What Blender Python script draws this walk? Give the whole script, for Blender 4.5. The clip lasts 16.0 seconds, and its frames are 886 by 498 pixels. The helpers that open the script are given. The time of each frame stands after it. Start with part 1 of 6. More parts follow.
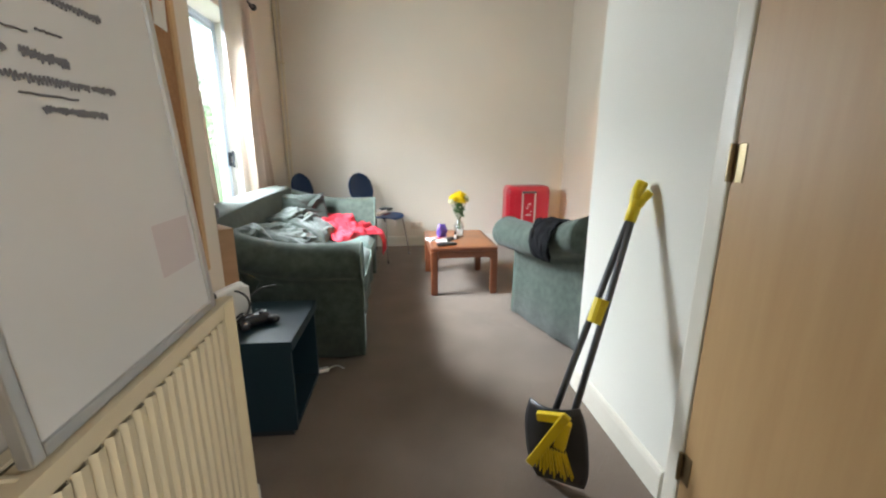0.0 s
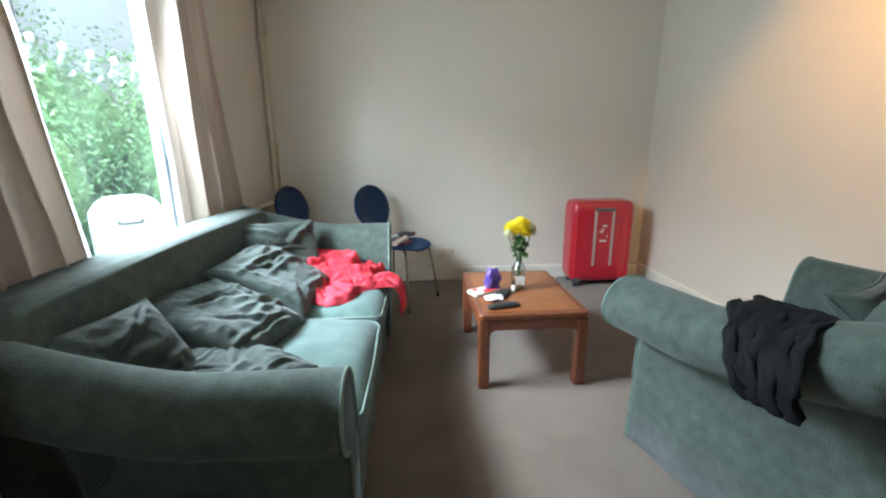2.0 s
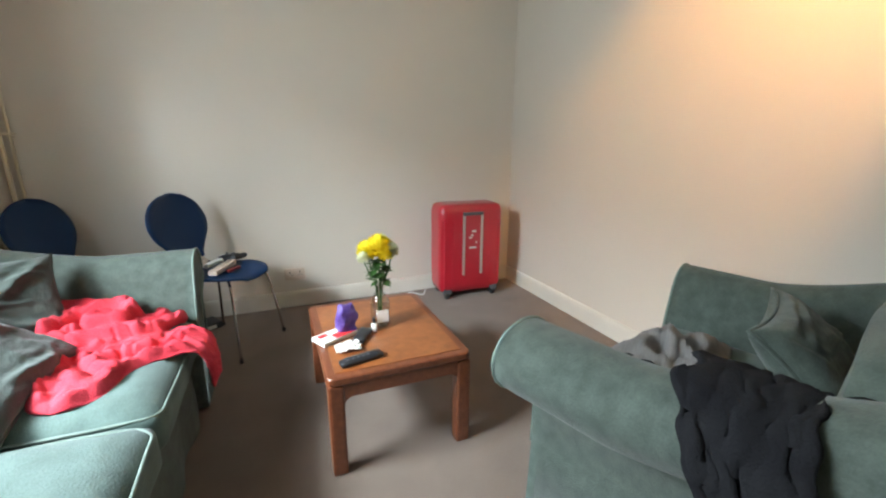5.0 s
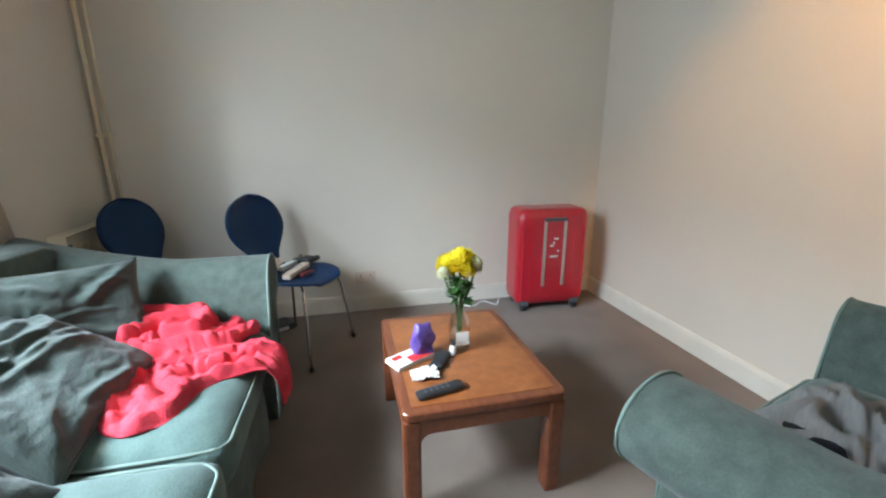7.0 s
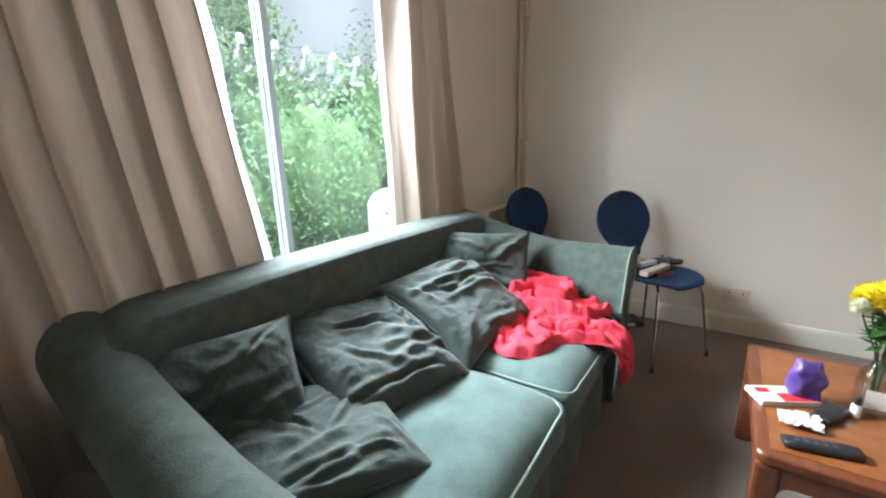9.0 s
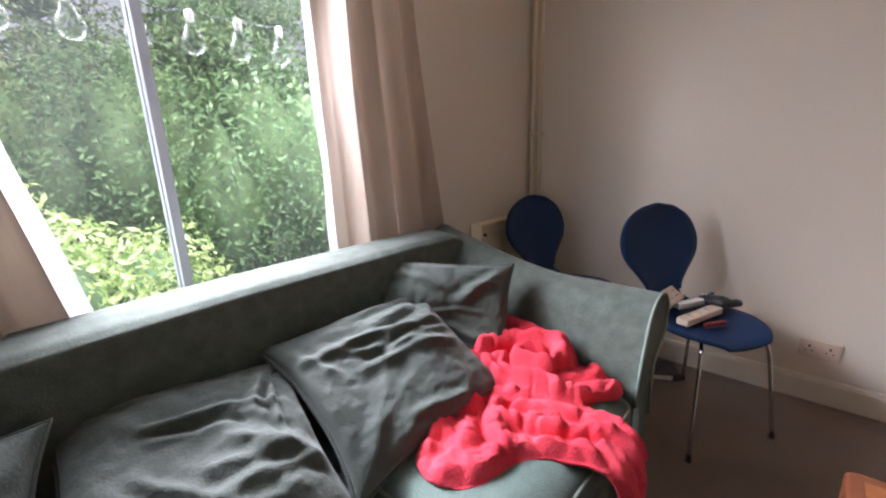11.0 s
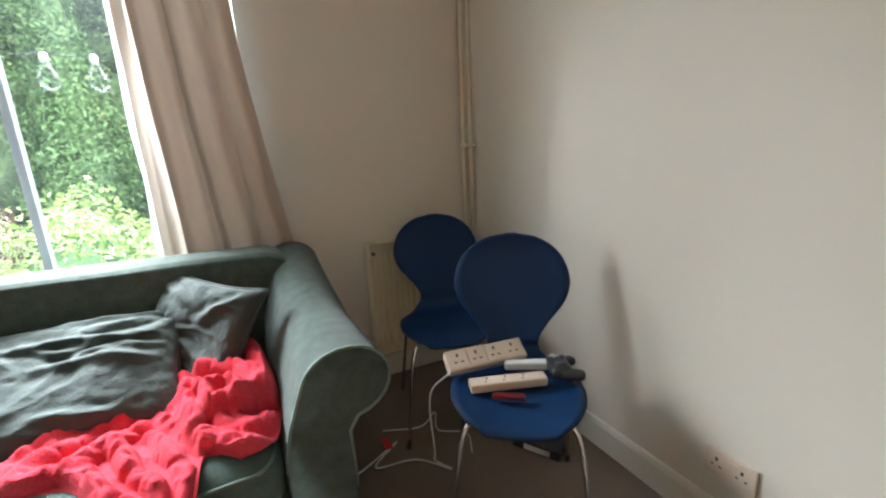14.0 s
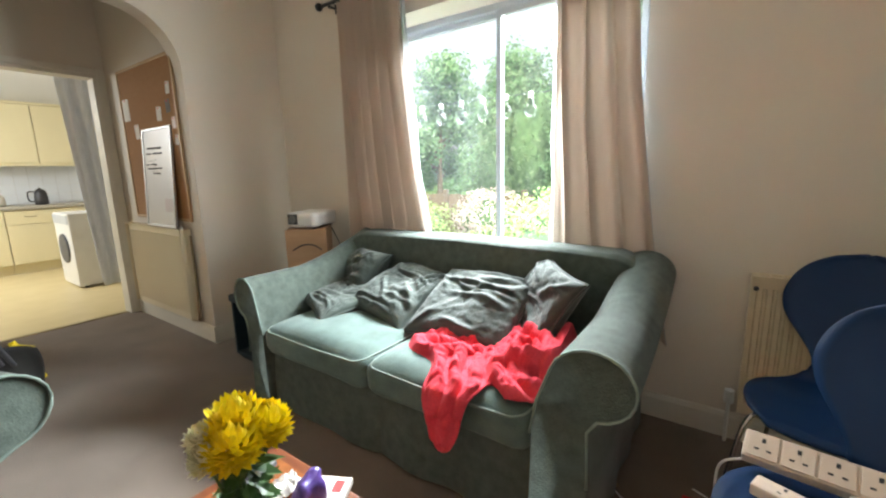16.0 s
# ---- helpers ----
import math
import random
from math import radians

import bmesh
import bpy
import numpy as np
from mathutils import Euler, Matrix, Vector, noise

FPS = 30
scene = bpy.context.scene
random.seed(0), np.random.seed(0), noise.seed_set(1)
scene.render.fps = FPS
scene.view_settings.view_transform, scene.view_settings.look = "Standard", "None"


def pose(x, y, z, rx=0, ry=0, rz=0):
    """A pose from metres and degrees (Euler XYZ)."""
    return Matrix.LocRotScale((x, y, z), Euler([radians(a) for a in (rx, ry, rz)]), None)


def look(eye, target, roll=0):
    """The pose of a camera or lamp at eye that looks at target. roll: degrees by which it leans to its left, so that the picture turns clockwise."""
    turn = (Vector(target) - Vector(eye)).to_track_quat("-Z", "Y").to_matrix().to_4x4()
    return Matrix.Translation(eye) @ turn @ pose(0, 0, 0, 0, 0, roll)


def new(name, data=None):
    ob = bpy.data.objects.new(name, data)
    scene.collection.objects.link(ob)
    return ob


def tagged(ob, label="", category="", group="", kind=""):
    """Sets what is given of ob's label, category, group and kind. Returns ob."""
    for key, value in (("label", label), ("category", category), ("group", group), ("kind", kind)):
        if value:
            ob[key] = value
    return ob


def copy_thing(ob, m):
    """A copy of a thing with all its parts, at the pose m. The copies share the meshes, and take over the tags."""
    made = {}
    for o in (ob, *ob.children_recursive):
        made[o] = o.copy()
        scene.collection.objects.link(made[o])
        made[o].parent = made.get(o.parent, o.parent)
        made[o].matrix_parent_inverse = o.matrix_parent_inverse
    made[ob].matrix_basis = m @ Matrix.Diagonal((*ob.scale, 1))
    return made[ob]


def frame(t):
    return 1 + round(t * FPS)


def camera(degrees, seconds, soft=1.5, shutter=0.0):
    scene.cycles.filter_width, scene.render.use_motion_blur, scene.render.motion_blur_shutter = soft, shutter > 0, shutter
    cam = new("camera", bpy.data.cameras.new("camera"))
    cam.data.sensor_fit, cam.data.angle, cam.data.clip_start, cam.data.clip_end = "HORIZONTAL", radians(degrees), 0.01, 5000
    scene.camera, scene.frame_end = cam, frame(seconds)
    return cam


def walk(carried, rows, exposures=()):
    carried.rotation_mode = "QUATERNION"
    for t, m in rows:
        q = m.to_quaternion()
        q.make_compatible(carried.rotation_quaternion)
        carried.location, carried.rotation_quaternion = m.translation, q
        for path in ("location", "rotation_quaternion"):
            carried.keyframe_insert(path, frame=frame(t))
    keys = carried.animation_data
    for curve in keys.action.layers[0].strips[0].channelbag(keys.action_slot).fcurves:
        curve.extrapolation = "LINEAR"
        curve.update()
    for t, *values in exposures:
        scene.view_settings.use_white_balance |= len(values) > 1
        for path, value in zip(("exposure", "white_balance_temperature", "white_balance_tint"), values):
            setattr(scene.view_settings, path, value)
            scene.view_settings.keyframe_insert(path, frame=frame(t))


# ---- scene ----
cam = camera(94.1, 16.0, soft=2.2)
PATH = [
    (0, (2.366, 3.004, 1.224), (2.595, 4.93, 0.736), 0.1),
    (0.5, (2.38, 3.583, 1.215), (2.542, 5.517, 0.732), -0.1),
    (0.8, (2.369, 3.776, 1.244), (2.504, 5.707, 0.742), -0.6),
    (1, (2.365, 3.86, 1.261), (2.5, 5.79, 0.757), -0.1),
    (1.5, (2.349, 4.133, 1.26), (2.475, 6.064, 0.753), -0.1),
    (2, (2.355, 4.366, 1.219), (2.481, 6.303, 0.736), -0.5),
    (2.5, (2.353, 4.527, 1.195), (2.521, 6.465, 0.728), -0.9),
    (3, (2.363, 4.626, 1.225), (2.64, 6.545, 0.732), 0.0),
    (3.5, (2.418, 4.681, 1.237), (2.845, 6.569, 0.734), 0.1),
    (4, (2.48, 4.736, 1.218), (3.094, 6.575, 0.725), 0.2),
    (4.2, (2.514, 4.757, 1.207), (3.197, 6.573, 0.72), 0.0),
    (6.5, (2.551, 5.143, 1.239), (3.306, 6.918, 0.711), 0.4),
    (7, (2.52, 5.145, 1.235), (2.969, 7.024, 0.718), -0.1),
    (7.5, (2.526, 5.104, 1.242), (2.531, 7.036, 0.724), -0.9),
    (8, (2.514, 5.051, 1.242), (2.062, 6.929, 0.726), -1.2),
    (8.5, (2.512, 4.967, 1.226), (1.651, 6.701, 0.728), -1.4),
    (10.8, (2.463, 5.583, 1.222), (1.158, 7.014, 0.723), -2.1),
    (11, (2.471, 5.669, 1.231), (1.194, 7.122, 0.723), -1.7),
    (11.5, (2.527, 5.932, 1.225), (1.288, 7.418, 0.719), -1.9),
    (12, (2.622, 6.161, 1.239), (1.396, 7.658, 0.732), -2.1),
    (12.5, (2.829, 6.323, 1.246), (1.566, 7.788, 0.74), -2.3),
    (13, (2.991, 6.458, 1.233), (1.634, 7.841, 0.736), -2.5),
    (13.5, (3.081, 6.659, 1.225), (1.55, 7.853, 0.746), -2.7),
    (14, (3.202, 6.849, 1.231), (1.46, 7.715, 0.768), -2.6),
    (14.5, (3.227, 6.988, 1.237), (1.331, 7.424, 0.776), -2.3),
    (15, (3.175, 7.146, 1.288), (1.234, 7.029, 0.816), -2.7),
    (15.5, (3.198, 7.268, 1.245), (1.351, 6.604, 0.859), -1.9),
    (15.6, (3.213, 7.287, 1.237), (1.405, 6.520, 0.857), -2.0),
    (15.8, (3.236, 7.33, 1.244), (1.526, 6.364, 0.865), -1.8),
    (16, (3.282, 7.335, 1.234), (1.679, 6.198, 0.865), -1.3),
]
exposure_rows = [(0.0, 1.64, 6500, 9), (0.5, 1.20, 6500, 8), (1.5, 1.20, 6150, 5), (2.0, 1.16, 5850, 3), (2.5, 1.22, 5950, 4), (3.0, 1.19, 6200, 6), (4.0, 1.22, 6450, 8), (7.0, 1.12, 5800, 5), (8.5, 1.13, 6050, 7), (11.0, 0.77, 6650, 27), (11.5, 0.76, 6700, 27), (12.0, 0.82, 6700, 24), (12.5, 1.07, 6500, 19), (13.0, 1.42, 6350, 14), (13.5, 1.35, 6350, 11), (14.5, 1.09, 6350, 7), (15.5, 1.74, 6700, 12), (16.0, 1.61, 6700, 9)]
walk(cam, [(t, look(eye, target, roll)) for t, eye, target, roll in PATH], exposure_rows)

# ---------------- world, sun, lights ----------------
world = bpy.data.worlds.new("world")
scene.world = world
world.use_nodes = True
wn = world.node_tree.nodes
sky = wn.new("ShaderNodeTexSky")
sky.sky_type = "NISHITA"
sky.sun_disc = False
sky.sun_elevation = radians(48)
sky.sun_rotation = radians(54)
sky.dust_density = 6.0
sky.air_density = 1.0
desat = wn.new("ShaderNodeHueSaturation")
desat.inputs["Saturation"].default_value = 0.35
world.node_tree.links.new(sky.outputs[0], desat.inputs["Color"])
world.node_tree.links.new(desat.outputs[0], wn["Background"].inputs["Color"])
wn["Background"].inputs["Strength"].default_value = 0.125

sun = new("sun", bpy.data.lights.new("sun", "SUN"))
sun.data.energy = 3.8
sun.data.angle = radians(12)
sun.data.color = (1.0, 0.96, 0.9)
sun.matrix_world = look((9, 13, 16), (-2, 5, 0))


def area(name, eye, target, sx, sy, watts, color):
    ob = new(name, bpy.data.lights.new(name, "AREA"))
    ob.data.shape = "RECTANGLE"
    ob.data.size, ob.data.size_y = sx, sy
    ob.data.energy, ob.data.color = watts, color
    ob.matrix_world = look(eye, target)
    return ob


# the bright band of sky over the hedge, outside and above the window, and the weaker light all round in the opening
area("sky_daylight", (-0.60, 6.15, 3.02), (2.6, 6.15, 1.10), 4.4, 0.75, 600, (0.84, 0.93, 1.0))
area("window_daylight", (1.12, 6.07, 1.50), (2.4, 6.08, 1.22), 0.80, 0.90, 21, (0.84, 0.93, 1.0))
area("kitchen_daylight", (3.7, 0.6, 1.9), (2.4, 0.6, 0.8), 1.3, 1.2, 25, (0.95, 0.98, 1.0))
glow = new("lamp_glow", bpy.data.lights.new("lamp_glow", "SPOT"))
glow.data.energy, glow.data.color = 62, (1.0, 0.51, 0.16)
glow.data.spot_size, glow.data.spot_blend, glow.data.shadow_soft_size = radians(70), 0.55, 0.05
glow.matrix_world = look((3.90, 5.50, 2.42), (4.50, 6.05, 1.75))


# ---------------- materials ----------------
def mat(name, color, rough=0.7, metal=0.0, color2=None, scale=8.0, mix=0.5, bump=0.0, bump_scale=60.0,
        stretch=(1, 1, 1), spec=0.5, fine=0.0, sheen=0.0, coat=0.0):
    m = bpy.data.materials.new(name)
    m.use_nodes = True
    nt = m.node_tree
    b = nt.nodes["Principled BSDF"]
    b.inputs["Roughness"].default_value = rough
    b.inputs["Metallic"].default_value = metal
    b.inputs["Specular IOR Level"].default_value = spec
    b.inputs["Sheen Weight"].default_value = sheen
    b.inputs["Coat Weight"].default_value = coat
    b.inputs["Base Color"].default_value = (*color, 1)
    tc = nt.nodes.new("ShaderNodeTexCoord")
    mp = nt.nodes.new("ShaderNodeMapping")
    mp.inputs["Scale"].default_value = stretch
    nt.links.new(tc.outputs["Object"], mp.inputs["Vector"])
    out = None
    if color2:
        n = nt.nodes.new("ShaderNodeTexNoise")
        n.inputs["Scale"].default_value = scale
        n.inputs["Detail"].default_value = 6
        nt.links.new(mp.outputs[0], n.inputs["Vector"])
        r = nt.nodes.new("ShaderNodeValToRGB")
        r.color_ramp.elements[0].position = 0.5 - mix / 2
        r.color_ramp.elements[1].position = 0.5 + mix / 2
        r.color_ramp.elements[0].color = (*color, 1)
        r.color_ramp.elements[1].color = (*color2, 1)
        nt.links.new(n.outputs["Fac"], r.inputs["Fac"])
        out = r.outputs["Color"]
        if fine:
            n2 = nt.nodes.new("ShaderNodeTexNoise")
            n2.inputs["Scale"].default_value = bump_scale
            n2.inputs["Detail"].default_value = 3
            nt.links.new(mp.outputs[0], n2.inputs["Vector"])
            mr = nt.nodes.new("ShaderNodeMapRange")
            mr.inputs["From Min"].default_value, mr.inputs["From Max"].default_value = 0.3, 0.7
            mr.inputs["To Min"].default_value, mr.inputs["To Max"].default_value = 1 - fine, 1 + fine
            nt.links.new(n2.outputs["Fac"], mr.inputs["Value"])
            mm = nt.nodes.new("ShaderNodeVectorMath")
            mm.operation = "SCALE"
            nt.links.new(out, mm.inputs[0])
            nt.links.new(mr.outputs[0], mm.inputs["Scale"])
            out = mm.outputs[0]
        nt.links.new(out, b.inputs["Base Color"])
    if bump:
        n3 = nt.nodes.new("ShaderNodeTexNoise")
        n3.inputs["Scale"].default_value = bump_scale
        n3.inputs["Detail"].default_value = 4
        nt.links.new(mp.outputs[0], n3.inputs["Vector"])
        bp = nt.nodes.new("ShaderNodeBump")
        bp.inputs["Strength"].default_value = bump
        bp.inputs["Distance"].default_value = 0.004
        nt.links.new(n3.outputs["Fac"], bp.inputs["Height"])
        nt.links.new(bp.outputs[0], b.inputs["Normal"])
    return m


M_WALL = mat("wall_paint", (0.635, 0.572, 0.490), 0.62, color2=(0.68, 0.612, 0.525), scale=1.3, mix=0.6, bump=0.12, bump_scale=120, spec=0.35)
M_WALLW = mat("hall_paint", (0.68, 0.66, 0.60), 0.6, color2=(0.73, 0.71, 0.65), scale=1.5, mix=0.6, bump=0.12, bump_scale=120, spec=0.35)
M_CEIL = mat("ceiling_paint", (0.70, 0.67, 0.61), 0.8, color2=(0.74, 0.71, 0.65), scale=2, bump=0.3, bump_scale=120)
M_TRIM = mat("trim_gloss", (0.70, 0.66, 0.58), 0.35, color2=(0.64, 0.60, 0.52), scale=5, mix=0.4, bump=0.08, bump_scale=20)
M_CARPET = mat("carpet", (0.155, 0.114, 0.087), 0.95, color2=(0.215, 0.164, 0.128), scale=3.5, mix=0.5, bump=1.0, bump_scale=260, fine=0.30, spec=0.1, sheen=0.2)
M_VINYL = mat("kitchen_vinyl", (0.62, 0.50, 0.26), 0.35, color2=(0.68, 0.56, 0.32), scale=5)
# Seat copy is lighter, back and arms darker: window light put into the colour.
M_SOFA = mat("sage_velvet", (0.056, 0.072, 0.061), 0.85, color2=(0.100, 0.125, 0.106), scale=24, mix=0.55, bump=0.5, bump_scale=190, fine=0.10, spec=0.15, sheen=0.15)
M_SOFA_LIT = mat("sage_velvet_nap_lit", (0.080, 0.118, 0.104), 0.85, color2=(0.118, 0.170, 0.151), scale=9, mix=0.3, bump=0.5, bump_scale=190, fine=0.10, spec=0.15, sheen=0.15)
M_CUSH = mat("grey_green_cushion", (0.032, 0.043, 0.036), 0.75, color2=(0.058, 0.075, 0.064), scale=6, mix=0.5, bump=0.5, bump_scale=170, fine=0.08, spec=0.25, sheen=0.2)
M_PIPE = mat("piping_cord", (0.20, 0.26, 0.225), 0.8, color2=(0.15, 0.20, 0.175), scale=20)
M_RED = mat("coral_fleece", (0.56, 0.030, 0.050), 0.95, color2=(0.70, 0.075, 0.105), scale=9, mix=0.5, bump=1.0, bump_scale=230, fine=0.15, spec=0.05, sheen=0.05)
M_BLACK = mat("black_cloth", (0.010, 0.010, 0.012), 0.95, color2=(0.02, 0.02, 0.022), scale=12, bump=0.8, bump_scale=200, spec=0.1)
M_GREYC = mat("grey_jersey", (0.16, 0.155, 0.15), 0.9, color2=(0.22, 0.21, 0.20), scale=30, stretch=(1, 6, 1), bump=0.6, bump_scale=150)
M_WOOD = mat("mahogany", (0.125, 0.034, 0.015), 0.32, color2=(0.205, 0.064, 0.026), scale=6, mix=0.5, stretch=(9, 1, 9), bump=0.1, bump_scale=30, fine=0.06, coat=0.25)
M_BURL = mat("table_burr", (0.20, 0.062, 0.018), 0.3, color2=(0.33, 0.115, 0.036), scale=11, mix=0.55, bump=0.06, bump_scale=25, fine=0.16, coat=0.25)
M_REDCASE = mat("red_shell", (0.42, 0.008, 0.022), 0.3, color2=(0.47, 0.012, 0.028), scale=4, coat=0.5)
M_RIBS = mat("suitcase_handle_metal", (0.62, 0.55, 0.50), 0.35, 0.7)
M_DKPLAS = mat("dark_plastic", (0.018, 0.018, 0.02), 0.4, color2=(0.03, 0.03, 0.033), scale=10)
M_GREYPL = mat("grey_plastic", (0.075, 0.078, 0.085), 0.45, color2=(0.10, 0.10, 0.11), scale=15)
M_NAVY = mat("navy_laminate", (0.003, 0.022, 0.072), 0.50, color2=(0.004, 0.028, 0.090), scale=3, bump=0.05, spec=0.25)
M_CHROME = mat("chrome", (0.65, 0.64, 0.62), 0.18, 1.0)
M_CREAM = mat("cream_enamel", (0.72, 0.62, 0.44), 0.35, color2=(0.68, 0.58, 0.41), scale=3, bump=0.05)
M_CURT = mat("curtain_cream", (0.55, 0.45, 0.37), 0.85, color2=(0.48, 0.39, 0.32), scale=20, stretch=(1, 1, 0.1), bump=0.4, bump_scale=250, sheen=0.2)
M_LINING = mat("curtain_lining", (0.36, 0.39, 0.43), 0.8, color2=(0.30, 0.33, 0.37), scale=12, bump=0.3)
M_DRAPE = mat("pale_drape", (0.66, 0.69, 0.75), 0.8, color2=(0.58, 0.62, 0.68), scale=12, bump=0.3)
M_UPVC = mat("upvc_white", (0.44, 0.47, 0.50), 0.3, color2=(0.39, 0.42, 0.45), scale=6)
M_WHITEPL = mat("white_plastic", (0.74, 0.73, 0.70), 0.35, color2=(0.68, 0.67, 0.64), scale=8)
M_OLDPL = mat("beige_plastic", (0.62, 0.50, 0.40), 0.45, color2=(0.55, 0.44, 0.35), scale=15)
M_CARD = mat("cardboard", (0.33, 0.195, 0.105), 0.85, color2=(0.39, 0.235, 0.135), scale=6, bump=0.3, bump_scale=120, stretch=(1, 1, 4))
M_TAPE = mat("blue_black_tape", (0.018, 0.03, 0.055), 0.3, color2=(0.03, 0.045, 0.075), scale=20)
M_TEAL = mat("black_ash", (0.008, 0.024, 0.036), 0.42, color2=(0.012, 0.030, 0.040), scale=5, stretch=(1, 8, 1))
M_YELLOW = mat("yellow_plastic", (0.78, 0.60, 0.02), 0.4, color2=(0.70, 0.52, 0.015), scale=14)
M_DOOR = mat("door_oak_veneer", (0.46, 0.29, 0.14), 0.45, color2=(0.52, 0.34, 0.17), scale=4, stretch=(8, 8, 0.6), mix=0.6, bump=0.06)
M_CORK = mat("cork", (0.30, 0.145, 0.06), 0.9, color2=(0.38, 0.20, 0.09), scale=90, bump=0.8, bump_scale=150)
M_WBOARD = mat("whiteboard_face", (0.64, 0.62, 0.61), 0.28, color2=(0.69, 0.67, 0.66), scale=2.5, mix=0.4)
M_ALU = mat("aluminium", (0.48, 0.48, 0.48), 0.4, 0.8)
M_INK = mat("marker_ink", (0.16, 0.15, 0.155), 0.6)
M_PAPER = mat("paper", (0.74, 0.71, 0.66), 0.7, color2=(0.66, 0.63, 0.59), scale=10)
M_REDP = mat("red_print", (0.65, 0.03, 0.03), 0.5)
M_PURPLE = mat("purple_foil", (0.085, 0.045, 0.24), 0.3, color2=(0.16, 0.10, 0.36), scale=25, mix=0.3, bump=0.8, bump_scale=60)
M_PETAL = mat("yellow_petal", (0.92, 0.78, 0.015), 0.6, color2=(0.80, 0.60, 0.01), scale=20)
M_PETALW = mat("cream_petal", (0.80, 0.76, 0.58), 0.6, color2=(0.70, 0.70, 0.45), scale=20)
M_LEAFD = mat("stem_green", (0.03, 0.08, 0.015), 0.5, color2=(0.05, 0.13, 0.025), scale=20)
M_CAB = mat("cream_cabinet", (0.74, 0.66, 0.42), 0.4, color2=(0.70, 0.62, 0.39), scale=3)
M_TILE = mat("white_tile", (0.72, 0.74, 0.76), 0.2, color2=(0.66, 0.69, 0.72), scale=5)
M_WTOP = mat("worktop", (0.50, 0.46, 0.38), 0.4, color2=(0.38, 0.35, 0.29), scale=120)
M_BRASS = mat("dull_brass", (0.32, 0.25, 0.15), 0.4, 0.9)
M_SKIN = mat("peach_plastic", (0.62, 0.45, 0.36), 0.45, color2=(0.66, 0.5, 0.4), scale=5)
M_GRASS = mat("lawn", (0.06, 0.10, 0.02), 0.9, color2=(0.09, 0.13, 0.03), scale=3, bump=1.0, bump_scale=50)
M_BARK = mat("bark", (0.10, 0.07, 0.045), 0.9, color2=(0.15, 0.11, 0.07), scale=12, bump=1.0, bump_scale=40)
M_BRICK = mat("garden_brick", (0.30, 0.15, 0.10), 0.9, color2=(0.36, 0.20, 0.14), scale=12)


def let_light_through(m, share, color):
    """Makes a cloth let part of the light through."""
    nt = m.node_tree
    out = nt.nodes["Material Output"]
    tr = nt.nodes.new("ShaderNodeBsdfTranslucent")
    tr.inputs["Color"].default_value = (*color, 1)
    x = nt.nodes.new("ShaderNodeMixShader")
    x.inputs[0].default_value = share
    nt.links.new(nt.nodes["Principled BSDF"].outputs[0], x.inputs[1])
    nt.links.new(tr.outputs[0], x.inputs[2])
    nt.links.new(x.outputs[0], out.inputs[0])


let_light_through(M_CURT, 0.12, (0.70, 0.54, 0.40))
let_light_through(M_LINING, 0.25, (0.86, 0.87, 0.90))


def glass(name, tint=(1, 1, 1), edge=0.5, base=0.02, power=4.0, rough=0.0):
    m = bpy.data.materials.new(name)
    m.use_nodes = True
    nt = m.node_tree
    out = nt.nodes["Material Output"]
    nt.nodes.remove(nt.nodes["Principled BSDF"])
    t = nt.nodes.new("ShaderNodeBsdfTransparent")
    t.inputs["Color"].default_value = (*tint, 1)
    g = nt.nodes.new("ShaderNodeBsdfGlossy")
    g.inputs["Roughness"].default_value = rough
    w = nt.nodes.new("ShaderNodeLayerWeight")
    w.inputs["Blend"].default_value = 0.5
    p = nt.nodes.new("ShaderNodeMath")
    p.operation = "POWER"
    p.inputs[1].default_value = power
    nt.links.new(w.outputs["Facing"], p.inputs[0])
    f = nt.nodes.new("ShaderNodeMath")
    f.operation = "MULTIPLY_ADD"
    f.inputs[1].default_value, f.inputs[2].default_value = edge, base
    nt.links.new(p.outputs[0], f.inputs[0])
    x = nt.nodes.new("ShaderNodeMixShader")
    nt.links.new(f.outputs[0], x.inputs[0])
    nt.links.new(t.outputs[0], x.inputs[1])
    nt.links.new(g.outputs[0], x.inputs[2])
    nt.links.new(x.outputs[0], out.inputs[0])
    return m


M_GLASS = glass("window_glass", (0.95, 0.98, 0.97), edge=0.3, base=0.012)


def dusty(m, least, most):
    """A thin film of dust on a pane, thicker in cloudy patches and streaks, that scatters the daylight."""
    nt = m.node_tree
    out = nt.nodes["Material Output"]
    clear = out.inputs[0].links[0].from_socket
    tc = nt.nodes.new("ShaderNodeTexCoord")
    mp = nt.nodes.new("ShaderNodeMapping")
    mp.inputs["Scale"].default_value = (1, 1, 0.35)
    nt.links.new(tc.outputs["Object"], mp.inputs["Vector"])
    n = nt.nodes.new("ShaderNodeTexNoise")
    n.inputs["Scale"].default_value, n.inputs["Detail"].default_value = 3.2, 5
    nt.links.new(mp.outputs[0], n.inputs["Vector"])
    r = nt.nodes.new("ShaderNodeMapRange")
    r.inputs["From Min"].default_value, r.inputs["From Max"].default_value = 0.35, 0.68
    r.inputs["To Min"].default_value, r.inputs["To Max"].default_value = least, most
    nt.links.new(n.outputs["Fac"], r.inputs["Value"])
    d = nt.nodes.new("ShaderNodeBsdfTranslucent")
    d.inputs["Color"].default_value = (0.80, 0.86, 0.90, 1)
    x = nt.nodes.new("ShaderNodeMixShader")
    nt.links.new(r.outputs[0], x.inputs[0])
    nt.links.new(clear, x.inputs[1])
    nt.links.new(d.outputs[0], x.inputs[2])
    nt.links.new(x.outputs[0], out.inputs[0])


